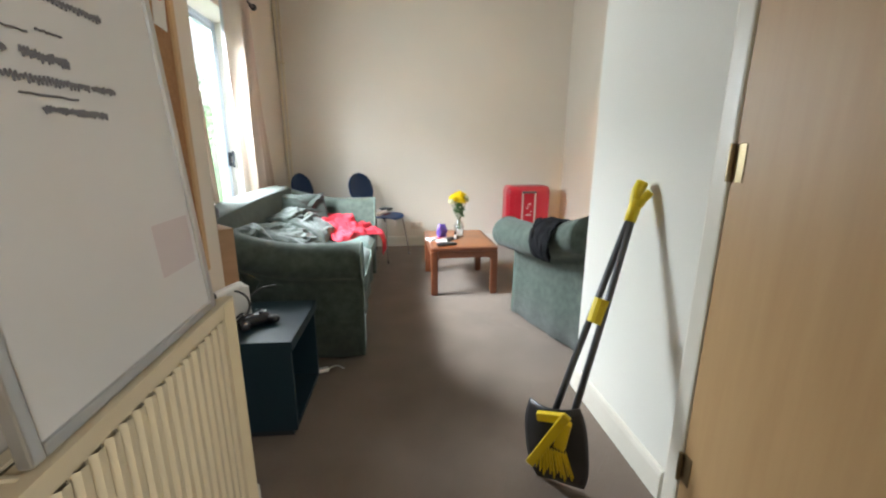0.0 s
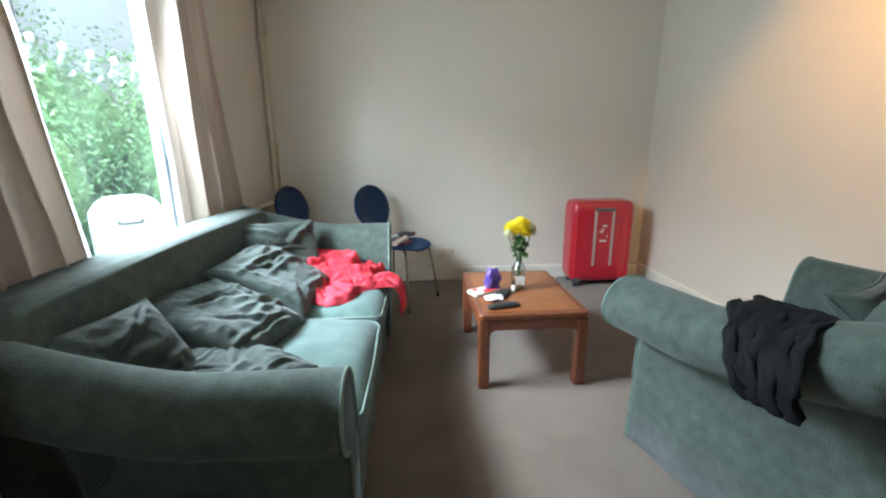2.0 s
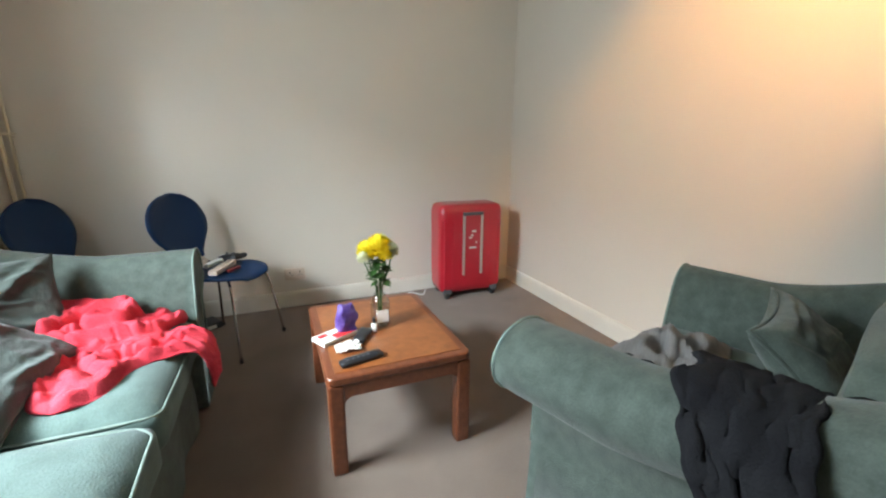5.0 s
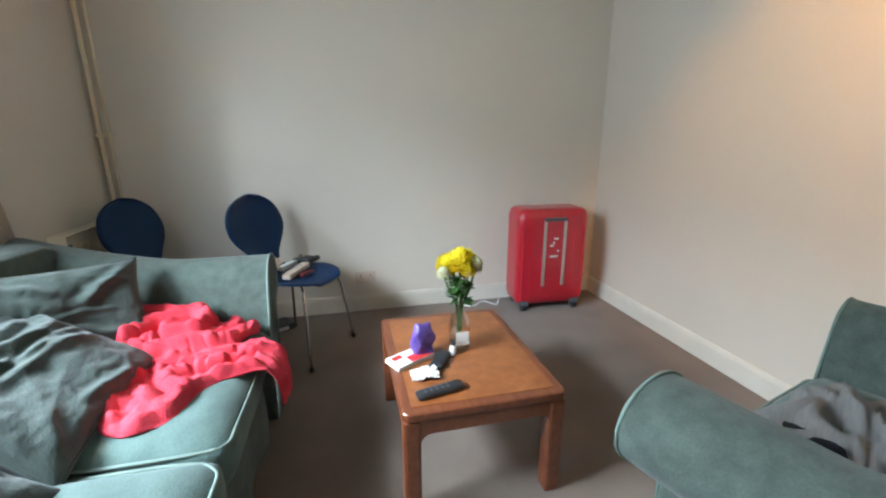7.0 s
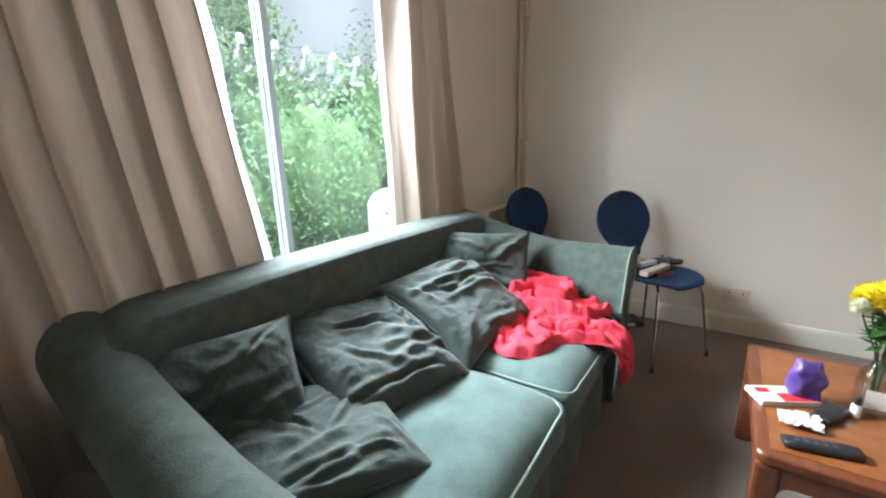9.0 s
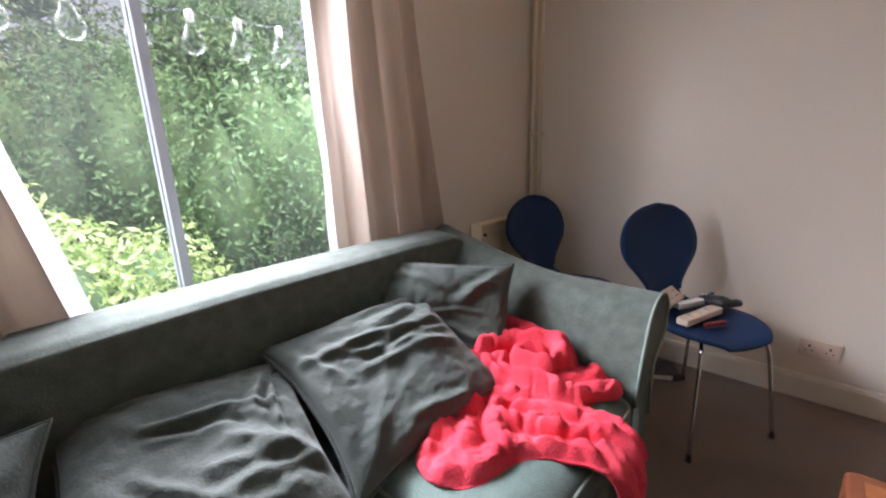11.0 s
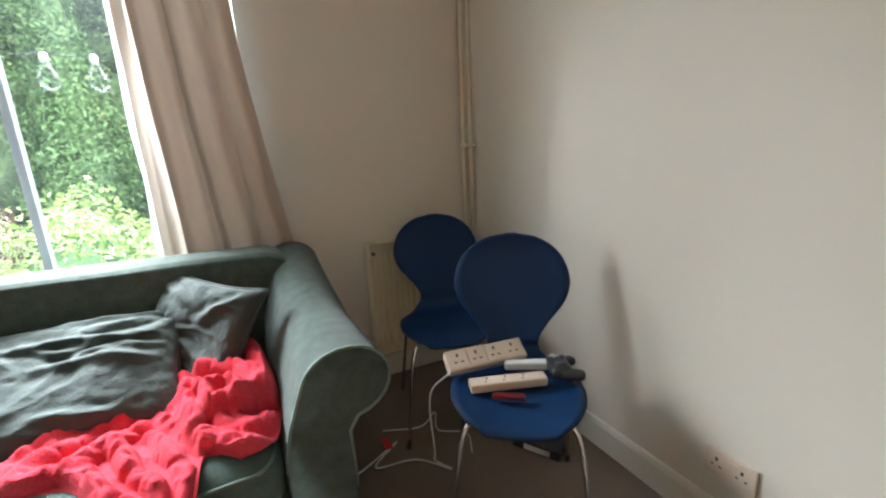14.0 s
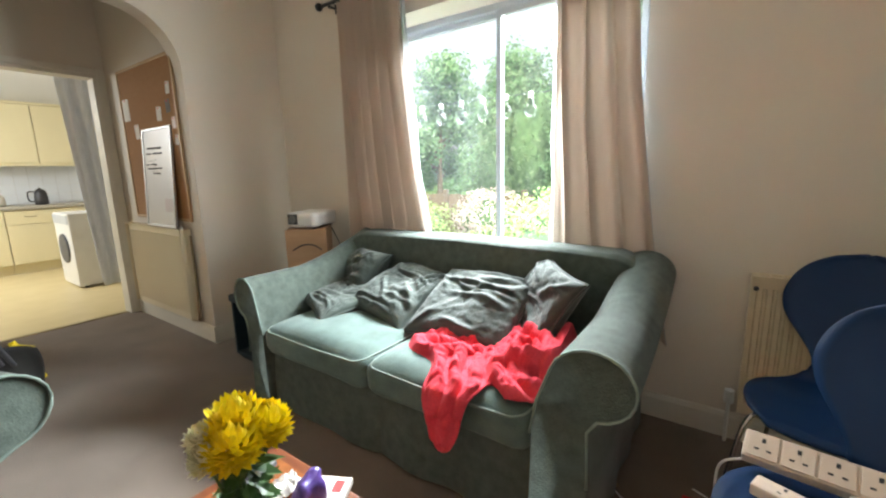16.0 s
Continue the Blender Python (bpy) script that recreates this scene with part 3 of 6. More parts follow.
def sofa(name, m, L, D, seats, label, base=0.17, widths=(0.28, 0.21), mats=None):
    """A slip-covered sofa: x along its width, y from its back to its front. widths: of its two arms; base: the thickness of the arms below their rolls."""
    # mb: shaded copy of the cover, mc: its lit copy for the seats
    mb, mc = mats
    s = thing(name, m, label, "sofa" if seats > 1 else "armchair")
    H, HA = 0.865, 0.735
    W0, W1 = widths
    for side in (0, 1):
        wd = widths[side]
        bm = bmesh.new()
        rows = []
        for k in range(25):
            t = k / 24
            y = 0.05 + t * (D - 0.05)
            h = HA - 0.03 * side + (H - HA + 0.03 * side) * (1 - min(1, t / 0.62)) ** 1.4
            bulge = (1 + 0.06 * t) * wd / 0.28
            ring = []
            for a, z in arm_profile(h, base):
                a2 = a * bulge
                a2 += 0.008 * ns(y * 3 + side * 9, z * 3, a * 4, 1.5) * (1.8 if z < 0.45 else 0.6)
                if z < 0.44:
                    a2 += 0.010 * math.sin(y * 24 + side) * (0.44 - z) * 2 * (1 if a > 0.1 else 0)
                x = wd - a2 if side == 0 else L - wd + a2
                ring.append(bm.verts.new((x, y + (0.004 * ns(a * 9, z * 7, side, 2) if k == 24 else 0), z)))
            rows.append(ring)
        n = len(rows[0])
        for a, b in zip(rows, rows[1:]):
            for i in range(n - 1):
                bm.faces.new((a[i], b[i], b[i + 1], a[i + 1]))
            bm.faces.new((a[n - 1], b[n - 1], b[0], a[0]))
        bm.faces.new(rows[0])
        cap = bm.faces.new(rows[-1][::-1])
        bmesh.ops.inset_region(bm, faces=[cap], thickness=0.02, depth=0.008)
        part("arm", bm, mb, s, smooth=True)
        q = 1.06 * wd / 0.28
        edge = [((wd - a * q) if side == 0 else (L - wd + a * q), D + 0.004, z) for a, z in arm_profile(HA - 0.03 * side, base)][1:-1]
        part("piping", tube(bmesh.new(), edge, 0.005, 6), M_PIPE, s, smooth=True)
    # back
    bm = bmesh.new()
    xb0, xb1 = W0 - base * W0 / 0.28 + 0.012, L - W1 + base * W1 / 0.28 - 0.012
    def fb(u, v):
        x = xb0 + u * (xb1 - xb0)
        e = min(u, 1 - u) * (xb1 - xb0)
        top = H + 0.012 * math.sin(u * math.pi) - 0.05 * max(0, 1 - e / 0.10) ** 2
        prof = [(0.0, 0.02), (0.0, 0.45), (-0.01, top - 0.10), (0.012, top - 0.03), (0.05, top - 0.003), (0.12, top), (0.185, top - 0.008), (0.207, top - 0.022), (0.213, top - 0.06), (0.222, top - 0.16), (0.26, 0.46), (0.30, 0.36)]
        q = v * (len(prof) - 1)
        i = min(int(q), len(prof) - 2)
        f = q - i
        a, b = prof[i], prof[i + 1]
        y, z = a[0] * (1 - f) + b[0] * f, a[1] * (1 - f) + b[1] * f
        w = ns(x * 2.2, z * 3, y * 4, 1.5)
        return Vector((x, y + 0.012 * w, z + 0.006 * w))
    vs = grid_mesh(bm, fb, 40, 44)
    bm.faces.new([r[0] for r in vs] + [r[-1] for r in vs][::-1])
    part("backrest", bm, mb, s, smooth=True)
    # seat base and front skirt
    bm = bmesh.new()
    def ff(u, v):
        x = W0 + 0.005 + u * (L - W0 - W1 - 0.01)
        z = 0.015 + v * 0.32
        w = 0.012 * ns(x * 3, z * 2, 3, 2) + 0.008 * math.sin(x * 17) * (1 - v)
        slit = 0.02 * math.exp(-((x - L / 2) / 0.012) ** 2) * (1 - v) if seats > 1 else 0
        return Vector((x, D - 0.055 + w - slit + 0.02 * (1 - v), z))
    grid_mesh(bm, ff, 60, 8)
    box(bm, W0 + 0.005, L - W1 - 0.005, 0.26, D - 0.07, 0.03, 0.33)
    part("base", bm, mb, s, smooth=False)
    sw = (L - W0 - W1 - 0.01) / seats
    for k in range(seats):
        bm = softbox(sw + 0.004, D - 0.25, 0.15, 0.05, 12, 0.035, 0.012, seed=k * 3.1 + L, freq=4)
        bmesh.ops.translate(bm, vec=(W0 + 0.005 + sw * (k + 0.5), 0.25 + (D - 0.25) / 2 + 0.012, 0.395), verts=bm.verts)
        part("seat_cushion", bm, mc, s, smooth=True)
        x0, x1 = W0 + 0.005 + sw * k + 0.015, W0 + 0.005 + sw * (k + 1) - 0.015
        yf = D + 0.006
        pts = smooth_path([(x0, D - 0.45, 0.462), (x0, D - 0.1, 0.460), (x0 + 0.03, yf - 0.01, 0.452), (x0 + 0.12, yf, 0.449),
                           ((x0 + x1) / 2, yf + 0.004, 0.446), (x1 - 0.12, yf, 0.449), (x1 - 0.03, yf - 0.01, 0.452), (x1, D - 0.1, 0.460), (x1, D - 0.45, 0.462)], 5)
        part("piping", tube(bmesh.new(), pts, 0.005, 6), M_PIPE, s, smooth=True)
    for x in (W0 - 0.06, L - W1 + 0.06):
        for y in (0.10, D - 0.12):
            part("foot", boxes((x - 0.025, x + 0.025, y - 0.025, y + 0.025, 0.0, 0.03)), M_DKPLAS, s)
    return s


sofa("sofa", pose(1.215, 7.15, 0, 0, 0, -90), 1.97, 0.96, 2, "sage green slip-covered two-seat sofa with rolled arms under the window", mats=(M_SOFA, M_SOFA_LIT))
sofa("armchair", pose(3.30, 4.975, 0, 0, 0, 15.8), 1.225, 0.84, 1, "sage green slip-covered armchair with rolled arms against the side wall", base=0.11, mats=(M_SOFA, M_SOFA_LIT))


def scatter(m, w, h, t, seed, label, wr=0.012):
    c = thing("scatter_cushion", m, label, "cushion", "cushions on the sofa")
    part("cover", pillow(w, h, t, seed, wrinkle=wr * 0.85), M_CUSH, c, smooth=True)
    part("piping", pillow_edge(w, h), M_CUSH, c, smooth=True)
    return c


L1 = "dark grey-green scatter cushion, creased, on the sage green sofa"
scatter(pose(1.59, 6.66, 0.635, 62, 4, 38), 0.49, 0.42, 0.14, 1.3, "dark grey-green scatter cushion propped upright in the sofa's corner", 0.013)
scatter(pose(1.665, 6.36, 0.605, 28, 0, 88), 0.57, 0.48, 0.15, 4.7, "dark grey-green scatter cushion leaning back against the sofa's back", 0.014)
scatter(pose(1.62, 5.87, 0.585, 20, 3, 80), 0.50, 0.50, 0.17, 8.2, L1, 0.018)
scatter(pose(1.54, 5.44, 0.60, 52, 0, 70), 0.41, 0.41, 0.19, 2.9, "dark grey-green scatter cushion slumped by the sofa's arm", 0.015)
scatter(pose(1.745, 5.535, 0.535, 5, 3, 68), 0.46, 0.44, 0.11, 6.1, "dark grey-green scatter cushion lying flat on the sofa seat", 0.014)


def blanket():
    """A fleece thrown on the seat: x is away from the window, y along the sofa. Its folds are rounded ridges that run along these lines."""
    bm = bmesh.new()
    seat, front = 0.478, 2.20
    outline = [(1.60, 6.66), (1.60, 6.84), (1.78, 6.885), (1.98, 6.885), (2.12, 6.86), (2.16, 6.78), (2.10, 6.69), (2.22, 6.675), (2.34, 6.65), (2.42, 6.61), (2.42, 6.555),
               (2.30, 6.51), (2.16, 6.46), (2.07, 6.40), (2.03, 6.27), (1.96, 6.21), (1.87, 6.23), (1.81, 6.34), (1.74, 6.48)]
    ring = smooth_path(outline + [outline[0]], 14)[:-1]
    folds = [([(1.88, 6.17), (1.83, 6.36), (1.76, 6.54), (1.68, 6.70)], 0.050, 0.060), ([(1.98, 6.19), (1.93, 6.32), (1.84, 6.48), (1.79, 6.62)], 0.045, 0.055),
             ([(2.00, 6.27), (2.00, 6.38), (1.92, 6.50), (1.86, 6.60)], 0.035, 0.050), ([(2.00, 6.40), (2.14, 6.48), (2.28, 6.54), (2.44, 6.575)], 0.030, 0.045),
             ([(1.97, 6.48), (2.12, 6.56), (2.26, 6.60), (2.42, 6.61)], 0.024, 0.050), ([(1.96, 6.56), (2.10, 6.63), (2.26, 6.655)], 0.024, 0.042),
             ([(1.92, 6.60), (2.04, 6.68), (2.12, 6.76), (2.15, 6.83)], 0.034, 0.055), ([(2.00, 6.74), (2.06, 6.80), (2.06, 6.86)], 0.034, 0.060),
             ([(1.64, 6.70), (1.68, 6.82), (1.80, 6.86), (1.94, 6.865)], 0.050, 0.120), ([(1.74, 6.68), (1.80, 6.78), (1.92, 6.82), (1.98, 6.77)], 0.032, 0.115),
             ([(1.98, 6.77), (1.96, 6.70), (1.88, 6.69), (1.85, 6.74), (1.90, 6.77)], 0.022, 0.105), ([(1.80, 6.62), (1.90, 6.64), (2.00, 6.66)], 0.030, 0.075),
             ([(1.66, 6.60), (1.74, 6.62), (1.82, 6.68)], 0.034, 0.085)]
    lines = []
    for pts, r, h in folds:
        q = smooth_path([(a, b, 0) for a, b in pts], 22)
        lines.append((np.array([(p.x, p.y) for p in q]), r, h))
    cx, cy = 1.95, 6.60
    nr, na = 100, len(ring)
    rows = []
    for i in range(nr + 1):
        f = (i / nr) ** 0.8
        row = []
        for q in ring:
            x, y = cx + (q.x - cx) * f, cy + (q.y - cy) * f
            w = np.array((x + 0.022 * ns(x, y, 1, 7), y + 0.022 * ns(x, y, 5, 7)))
            acc = 0.0
            for pl, r, h in lines:
                d = math.sqrt(((pl - w) ** 2).sum(1).min()) / r
                if d < 1.25:
                    acc += (h * math.sqrt(max(0.0, 1 - (d / 1.25) ** 2))) ** 5
            crease = max(0.0, 1 - 5 * abs(ns(x, y, 2, 8))) + 0.5 * max(0.0, 1 - 5 * abs(ns(x, y, 6, 17)))
            h = max(acc ** 0.2, 0.014) + 0.010 * ns(x, y, 5, 13) + 0.006 * ns(x, y, 8, 30) - 0.013 * crease
            h *= 0.15 + 0.85 * math.sqrt(min(1, (1 - f) * 9))
            h = max(h, 0.012)
            z = seat + 0.006 + h * 1.15
            if x > front:
                d = x - front
                x = front + 0.05 * math.sin(min(d / 0.06, math.pi / 2)) + h * min(1, d / 0.04) * 0.8
                z = seat + 0.006 + h * max(0, 1 - d / 0.05) - max(0, d - 0.03)
            row.append(bm.verts.new((x, y, z)))
        rows.append(row)
    na = len(ring)
    for a, b in zip(rows[1:], rows[2:]):
        for j in range(na):
            k2 = (j + 1) % na
            bm.faces.new((a[j], a[k2], b[k2], b[j]))
    bm.faces.new(rows[1])
    for v in rows[0]:
        bm.verts.remove(v)
    ob = part("fleece_blanket", bm, M_RED, smooth=True)
    sol = ob.modifiers.new("thickness", "SOLIDIFY")
    sol.thickness, sol.offset = 0.008, -1
    tagged(ob, "coral red fleece blanket thrown in a heap on the sofa seat", "blanket")


blanket()


# ---------------- coffee table ----------------
TX0, TX1, TY0, TY1 = 2.65, 3.215, 6.235, 6.965
table = thing("coffee_table", pose(0, 0, 0), "dark red-brown wooden coffee table with a burr veneer top", "table")
TH = 0.41


def rounded_slab(x0, x1, y0, y1, z0, z1, r, soft):
    """A slab with rounded corners and softened edges."""
    bm = bmesh.new()
    ring = []
    for cx, cy, a0 in ((x1 - r, y1 - r, 0), (x0 + r, y1 - r, 90), (x0 + r, y0 + r, 180), (x1 - r, y0 + r, 270)):
        ring += [bm.verts.new((cx + r * math.cos(radians(a0 + k * 15)), cy + r * math.sin(radians(a0 + k * 15)), z0)) for k in range(7)]
    top = bmesh.ops.extrude_face_region(bm, geom=[bm.faces.new(ring)])["geom"]
    bmesh.ops.translate(bm, vec=(0, 0, z1 - z0), verts=[v for v in top if isinstance(v, bmesh.types.BMVert)])
    rim = [e for e in bm.edges if abs(e.verts[0].co.z - e.verts[1].co.z) < 1e-6]
    bmesh.ops.bevel(bm, geom=rim, offset=soft, segments=3, profile=0.6, affect="EDGES")
    return bm


def arched_apron(length, depth, drop, r):
    """A rail under the top whose lower edge curves down into the legs: along x, from 0 to length, its face at y = 0."""
    low = [(0, -drop - r), (0, 0), (length, 0), (length, -drop - r)]
    low += [(length - r + r * math.cos(a), -drop - r + r * math.sin(a)) for a in np.linspace(0, math.pi / 2, 7)[1:]]
    low += [(r - r * math.sin(a), -drop - r + r * math.cos(a)) for a in np.linspace(0, math.pi / 2, 7)[:-1]]
    bm = bmesh.new()
    a = [bm.verts.new((x, 0, z)) for x, z in low]
    b = [bm.verts.new((x, depth, z)) for x, z in low]
    bm.faces.new(a)
    bm.faces.new(b[::-1])
    for i in range(len(low)):
        j = (i + 1) % len(low)
        bm.faces.new((a[i], b[i], b[j], a[j]))
    return bm


part("tabletop", rounded_slab(TX0, TX1, TY0, TY1, TH - 0.032, TH, 0.030, 0.009), M_WOOD, table)
part("veneer", boxes((TX0 + 0.035, TX1 - 0.035, TY0 + 0.035, TY1 - 0.035, TH - 0.002, TH + 0.002)), M_BURL, table, "orange-brown burr veneer panel")
for x in (TX0 + 0.003, TX1 - 0.061):
    for y in (TY0 + 0.003, TY1 - 0.061):
        part("leg", boxes((x, x + 0.058, y, y + 0.058, 0, TH - 0.033), bev=0.011), M_WOOD, table)
for x, y, ln, rz in ((TX0 + 0.060, TY0 + 0.007, TX1 - TX0 - 0.120, 0), (TX1 - 0.060, TY1 - 0.007, TX1 - TX0 - 0.120, 180),
                     (TX1 - 0.007, TY0 + 0.060, TY1 - TY0 - 0.120, 90), (TX0 + 0.007, TY1 - 0.060, TY1 - TY0 - 0.120, -90)):
    part("apron", arched_apron(ln, 0.028, 0.052, 0.034), M_WOOD, table).matrix_local = pose(x, y, TH - 0.033, 0, 0, rz)
TOP = TH + 0.002

# vase with flowers
vase = thing("flower_vase", pose(2.94, 6.62, TOP), "clear glass bottle vase holding yellow and cream flowers", "vase")
part("glass", lathe([(0.036, 0), (0.043, 0.006), (0.044, 0.10), (0.040, 0.125), (0.020, 0.155), (0.017, 0.185), (0.021, 0.192), (0.018, 0.193), (0.014, 0.185),
                     (0.017, 0.155), (0.037, 0.122), (0.040, 0.10), (0.039, 0.010), (0.001, 0.009)], 28), M_VGLASS, vase, "clear bottle-shaped glass", smooth=True)
part("label", boxes((-0.026, 0.026, -0.0465, -0.0445, 0.03, 0.085)), M_PAPER, vase, "pale paper label")
bm = bmesh.new()
random.seed(5)
heads = [((0.0, -0.01, 0.36), 0.055, 0), ((-0.045, 0.01, 0.345), 0.045, 0), ((0.03, 0.03, 0.35), 0.045, 0), ((0.06, 0.0, 0.335), 0.03, 1), ((-0.07, -0.02, 0.325), 0.028, 1),
         ((0.055, -0.03, 0.36), 0.026, 1), ((0.02, -0.045, 0.335), 0.028, 0)]
for (x, y, z), r, kind in heads:
    tube(bm, smooth_path([(x * 0.1, y * 0.1, 0.015), (x * 0.2, y * 0.2, 0.17), (x * 0.7, y * 0.7, 0.26), (x, y, z - 0.01)], 4), 0.0028, 5)
part("stems", bm, M_LEAFD, vase, "green flower stems", smooth=True)


def petals(bm, c, r, n, rng):
    for k in range(n):
        th = k * 2.39996
        ph = math.acos(1 - 1.55 * (k + 0.5) / n)
        d = Vector((math.sin(ph) * math.cos(th), math.sin(ph) * math.sin(th), math.cos(ph)))
        d = (d + Vector([rng.uniform(-0.12, 0.12) for _ in range(3)])).normalized()
        side = d.cross(Vector((0, 0, 1)))
        side = side.normalized() if side.length > 0.05 else Vector((1, 0, 0))
        up = side.cross(d)
        w = r * 0.17
        c = Vector(c)
        p0, p1, p2 = c + d * r * 0.25, c + d * r * 0.75, c + d * r * rng.uniform(0.95, 1.12) + up * r * 0.12
        v = [bm.verts.new(q) for q in (p0, p1 + side * w, p2, p1 - side * w, p1 - up * w * 0.5)]
        bm.faces.new((v[0], v[1], v[4]))
        bm.faces.new((v[1], v[2], v[4]))
        bm.faces.new((v[2], v[3], v[4]))
        bm.faces.new((v[3], v[0], v[4]))


rng = random.Random(3)
for (x, y, z), r, kind in heads:
    bm = bmesh.new()
    petals(bm, (x, y, z), r * 1.15, 230 if r > 0.04 else 110, rng)
    part("bloom", bm, M_PETALW if kind else M_PETAL, vase, "small cream flower head" if kind else "shaggy yellow chrysanthemum head")


def leafblade(bm, base, tip, w):
    base, tip = Vector(base), Vector(tip)
    d = tip - base
    s = d.cross(Vector((0, 0, 1))).normalized() * w
    a, b, c, e = base, base + d * 0.45 + s, tip, base + d * 0.45 - s
    m2 = base + d * 0.5 - Vector((0, 0, w * 0.3))
    v = [bm.verts.new(q) for q in (a, b, c, e, m2)]
    for i in range(4):
        bm.faces.new((v[i], v[(i + 1) % 4], v[4]))


bm = bmesh.new()
for k in range(60):
    a = rng.uniform(0, 6.28)
    z = rng.uniform(0.20, 0.31)
    r0 = rng.uniform(0.0, 0.02)
    r1 = rng.uniform(0.04, 0.075)
    leafblade(bm, (r0 * math.cos(a), r0 * math.sin(a), z), (r1 * math.cos(a), r1 * math.sin(a), z + rng.uniform(-0.03, 0.03)), rng.uniform(0.012, 0.022))
part("leaves", bm, M_LEAFD, vase, "dark green leaves below the blooms")

pk = thing("sweet_packet", pose(2.782, 6.58, TOP, 0, 0, 15), "crumpled purple foil packet standing on the coffee table", "packet")
part("packet", softbox(0.085, 0.05, 0.13, 0.02, 8, 0.01, 0.018, 3.0, 30), M_PURPLE, pk, smooth=True).location = (0, 0, 0.063)
lf = thing("tissue_box", pose(2.728, 6.56, TOP, 0, 0, 28), "flat white carton printed in red on the coffee table", "box")
part("carton", boxes((-0.085, 0.085, -0.045, 0.045, 0, 0.018), bev=0.002), M_PAPER, lf)
part("print", boxes((-0.02, 0.083, -0.043, 0.0, 0.0185, 0.0195), (-0.07, -0.03, 0.005, 0.03, 0.0185, 0.0195)), M_REDP, lf, "red printed panel")
for (x, y, rz, l, w), nm, lb in (((2.792, 6.325, 12, 0.17, 0.045), "remote_control", "black remote control on the coffee table's near end"),
                                 ((2.836, 6.517, 60, 0.12, 0.055), "wallet", "small black pouch on the coffee table")):
    r = thing(nm, pose(x, y, TOP, 0, 0, rz), lb, nm.replace("_", " "))
    part("body", softbox(l, w, 0.022, 0.009, 5, 0.003, 0.001), M_DKPLAS, r, smooth=True).location = (0, 0, 0.011)
    if nm == "remote_control":
        for i in range(5):
            for j in range(2):
                part("button", boxes((-0.06 + i * 0.02, -0.05 + i * 0.02, -0.012 + j * 0.015, -0.004 + j * 0.015, 0.0235, 0.0262), bev=0.001), M_GREYPL, r)
bm = bmesh.new()
grid_mesh(bm, lambda u, v: Vector(((u - .5) * .10, (v - .5) * .07, 0.012 + 0.03 * abs(ns(u * 5, v * 5, 2, 1.0)))), 14, 10)
ts = part("crumpled_tissue", bm, M_PAPER, smooth=False)
ts.location = (2.758, 6.43, TOP)
tagged(ts, "crumpled white paper tissue on the coffee table", "tissue")
nv = thing("varnish_bottle", pose(2.897, 6.56, TOP), "tiny black-capped bottle with a white label beside the vase", "bottle")
part("bottle", lathe([(0.012, 0), (0.013, 0.003), (0.013, 0.035), (0.006, 0.04)], 14), M_PAPER, nv, "white labelled glass", smooth=True)
part("cap", lathe([(0.0075, 0.04), (0.0075, 0.062), (0.006, 0.066)], 12), M_DKPLAS, nv, "black cap", smooth=True)

# ---------------- suitcase ----------------
case = thing("suitcase", pose(3.955, 7.86, 0, 0, 0, -2), "red hard-shell wheeled suitcase standing in the room's corner", "suitcase")
CW, CD, CH = 0.53, 0.27, 0.71
part("shell", softbox(CW, CD, CH, 0.055, 10, 0.0, 0.001), M_REDCASE, case, "glossy red ribbed shell", smooth=True).location = (0, 0, 0.05 + CH / 2)
for x in (-0.225, -0.16, 0.16, 0.225):
    part("rib", boxes((x - 0.010, x + 0.010, -CD / 2 - 0.004, -CD / 2 + 0.03, 0.10, 0.64), bev=0.004), M_REDCASE, case)
part("recess", boxes((-0.085, 0.085, -CD / 2 - 0.004, -CD / 2 + 0.02, 0.17, 0.69), bev=0.003), M_REDCASE, case)
for x in (-0.075, 0.075):
    part("handle_rail", boxes((x - 0.010, x + 0.010, -CD / 2 - 0.012, -CD / 2 + 0.004, 0.20, 0.695), bev=0.003), M_RIBS, case, "pale metal handle rail")
part("handle_grip", boxes((-0.085, 0.085, -CD / 2 - 0.014, -CD / 2 + 0.02, 0.675, 0.70), bev=0.005), M_GREYPL, case)
part("top_handle", boxes((-0.07, 0.07, -0.05, -0.02, 0.715, 0.73), (-0.07, -0.055, -0.05, -0.02, 0.70, 0.715), (0.055, 0.07, -0.05, -0.02, 0.70, 0.715), bev=0.004), M_DKPLAS, case)
for i, (x, z, s) in enumerate(((0.01, 0.55, 0.018), (-0.02, 0.50, 0.013), (-0.005, 0.52, 0.008), (0.0, 0.42, 0.03), (0.03, 0.46, 0.006))):
    part("sticker", boxes((x - s, x + s, -CD / 2 - 0.0065, -CD / 2 - 0.0045, z - 0.007, z + 0.007), m=pose(0, 0, 0)), M_PAPER, case, "scuffed pale sticker")
for x in (-0.20, 0.20):
    for y in (-0.10, 0.10):
        cyl_b = bmesh.new()
        cyl(cyl_b, 0.033, 0.030, pose(x, y, 0.033, 0, 90, 0), 18, bev=0.004)
        wh = part("wheel", cyl_b, M_DKPLAS, case, smooth=False)
        part("wheel_mount", boxes((x - 0.035, x + 0.035, y - 0.028, y + 0.028, 0.045, 0.085), bev=0.01), M_GREYPL, case)


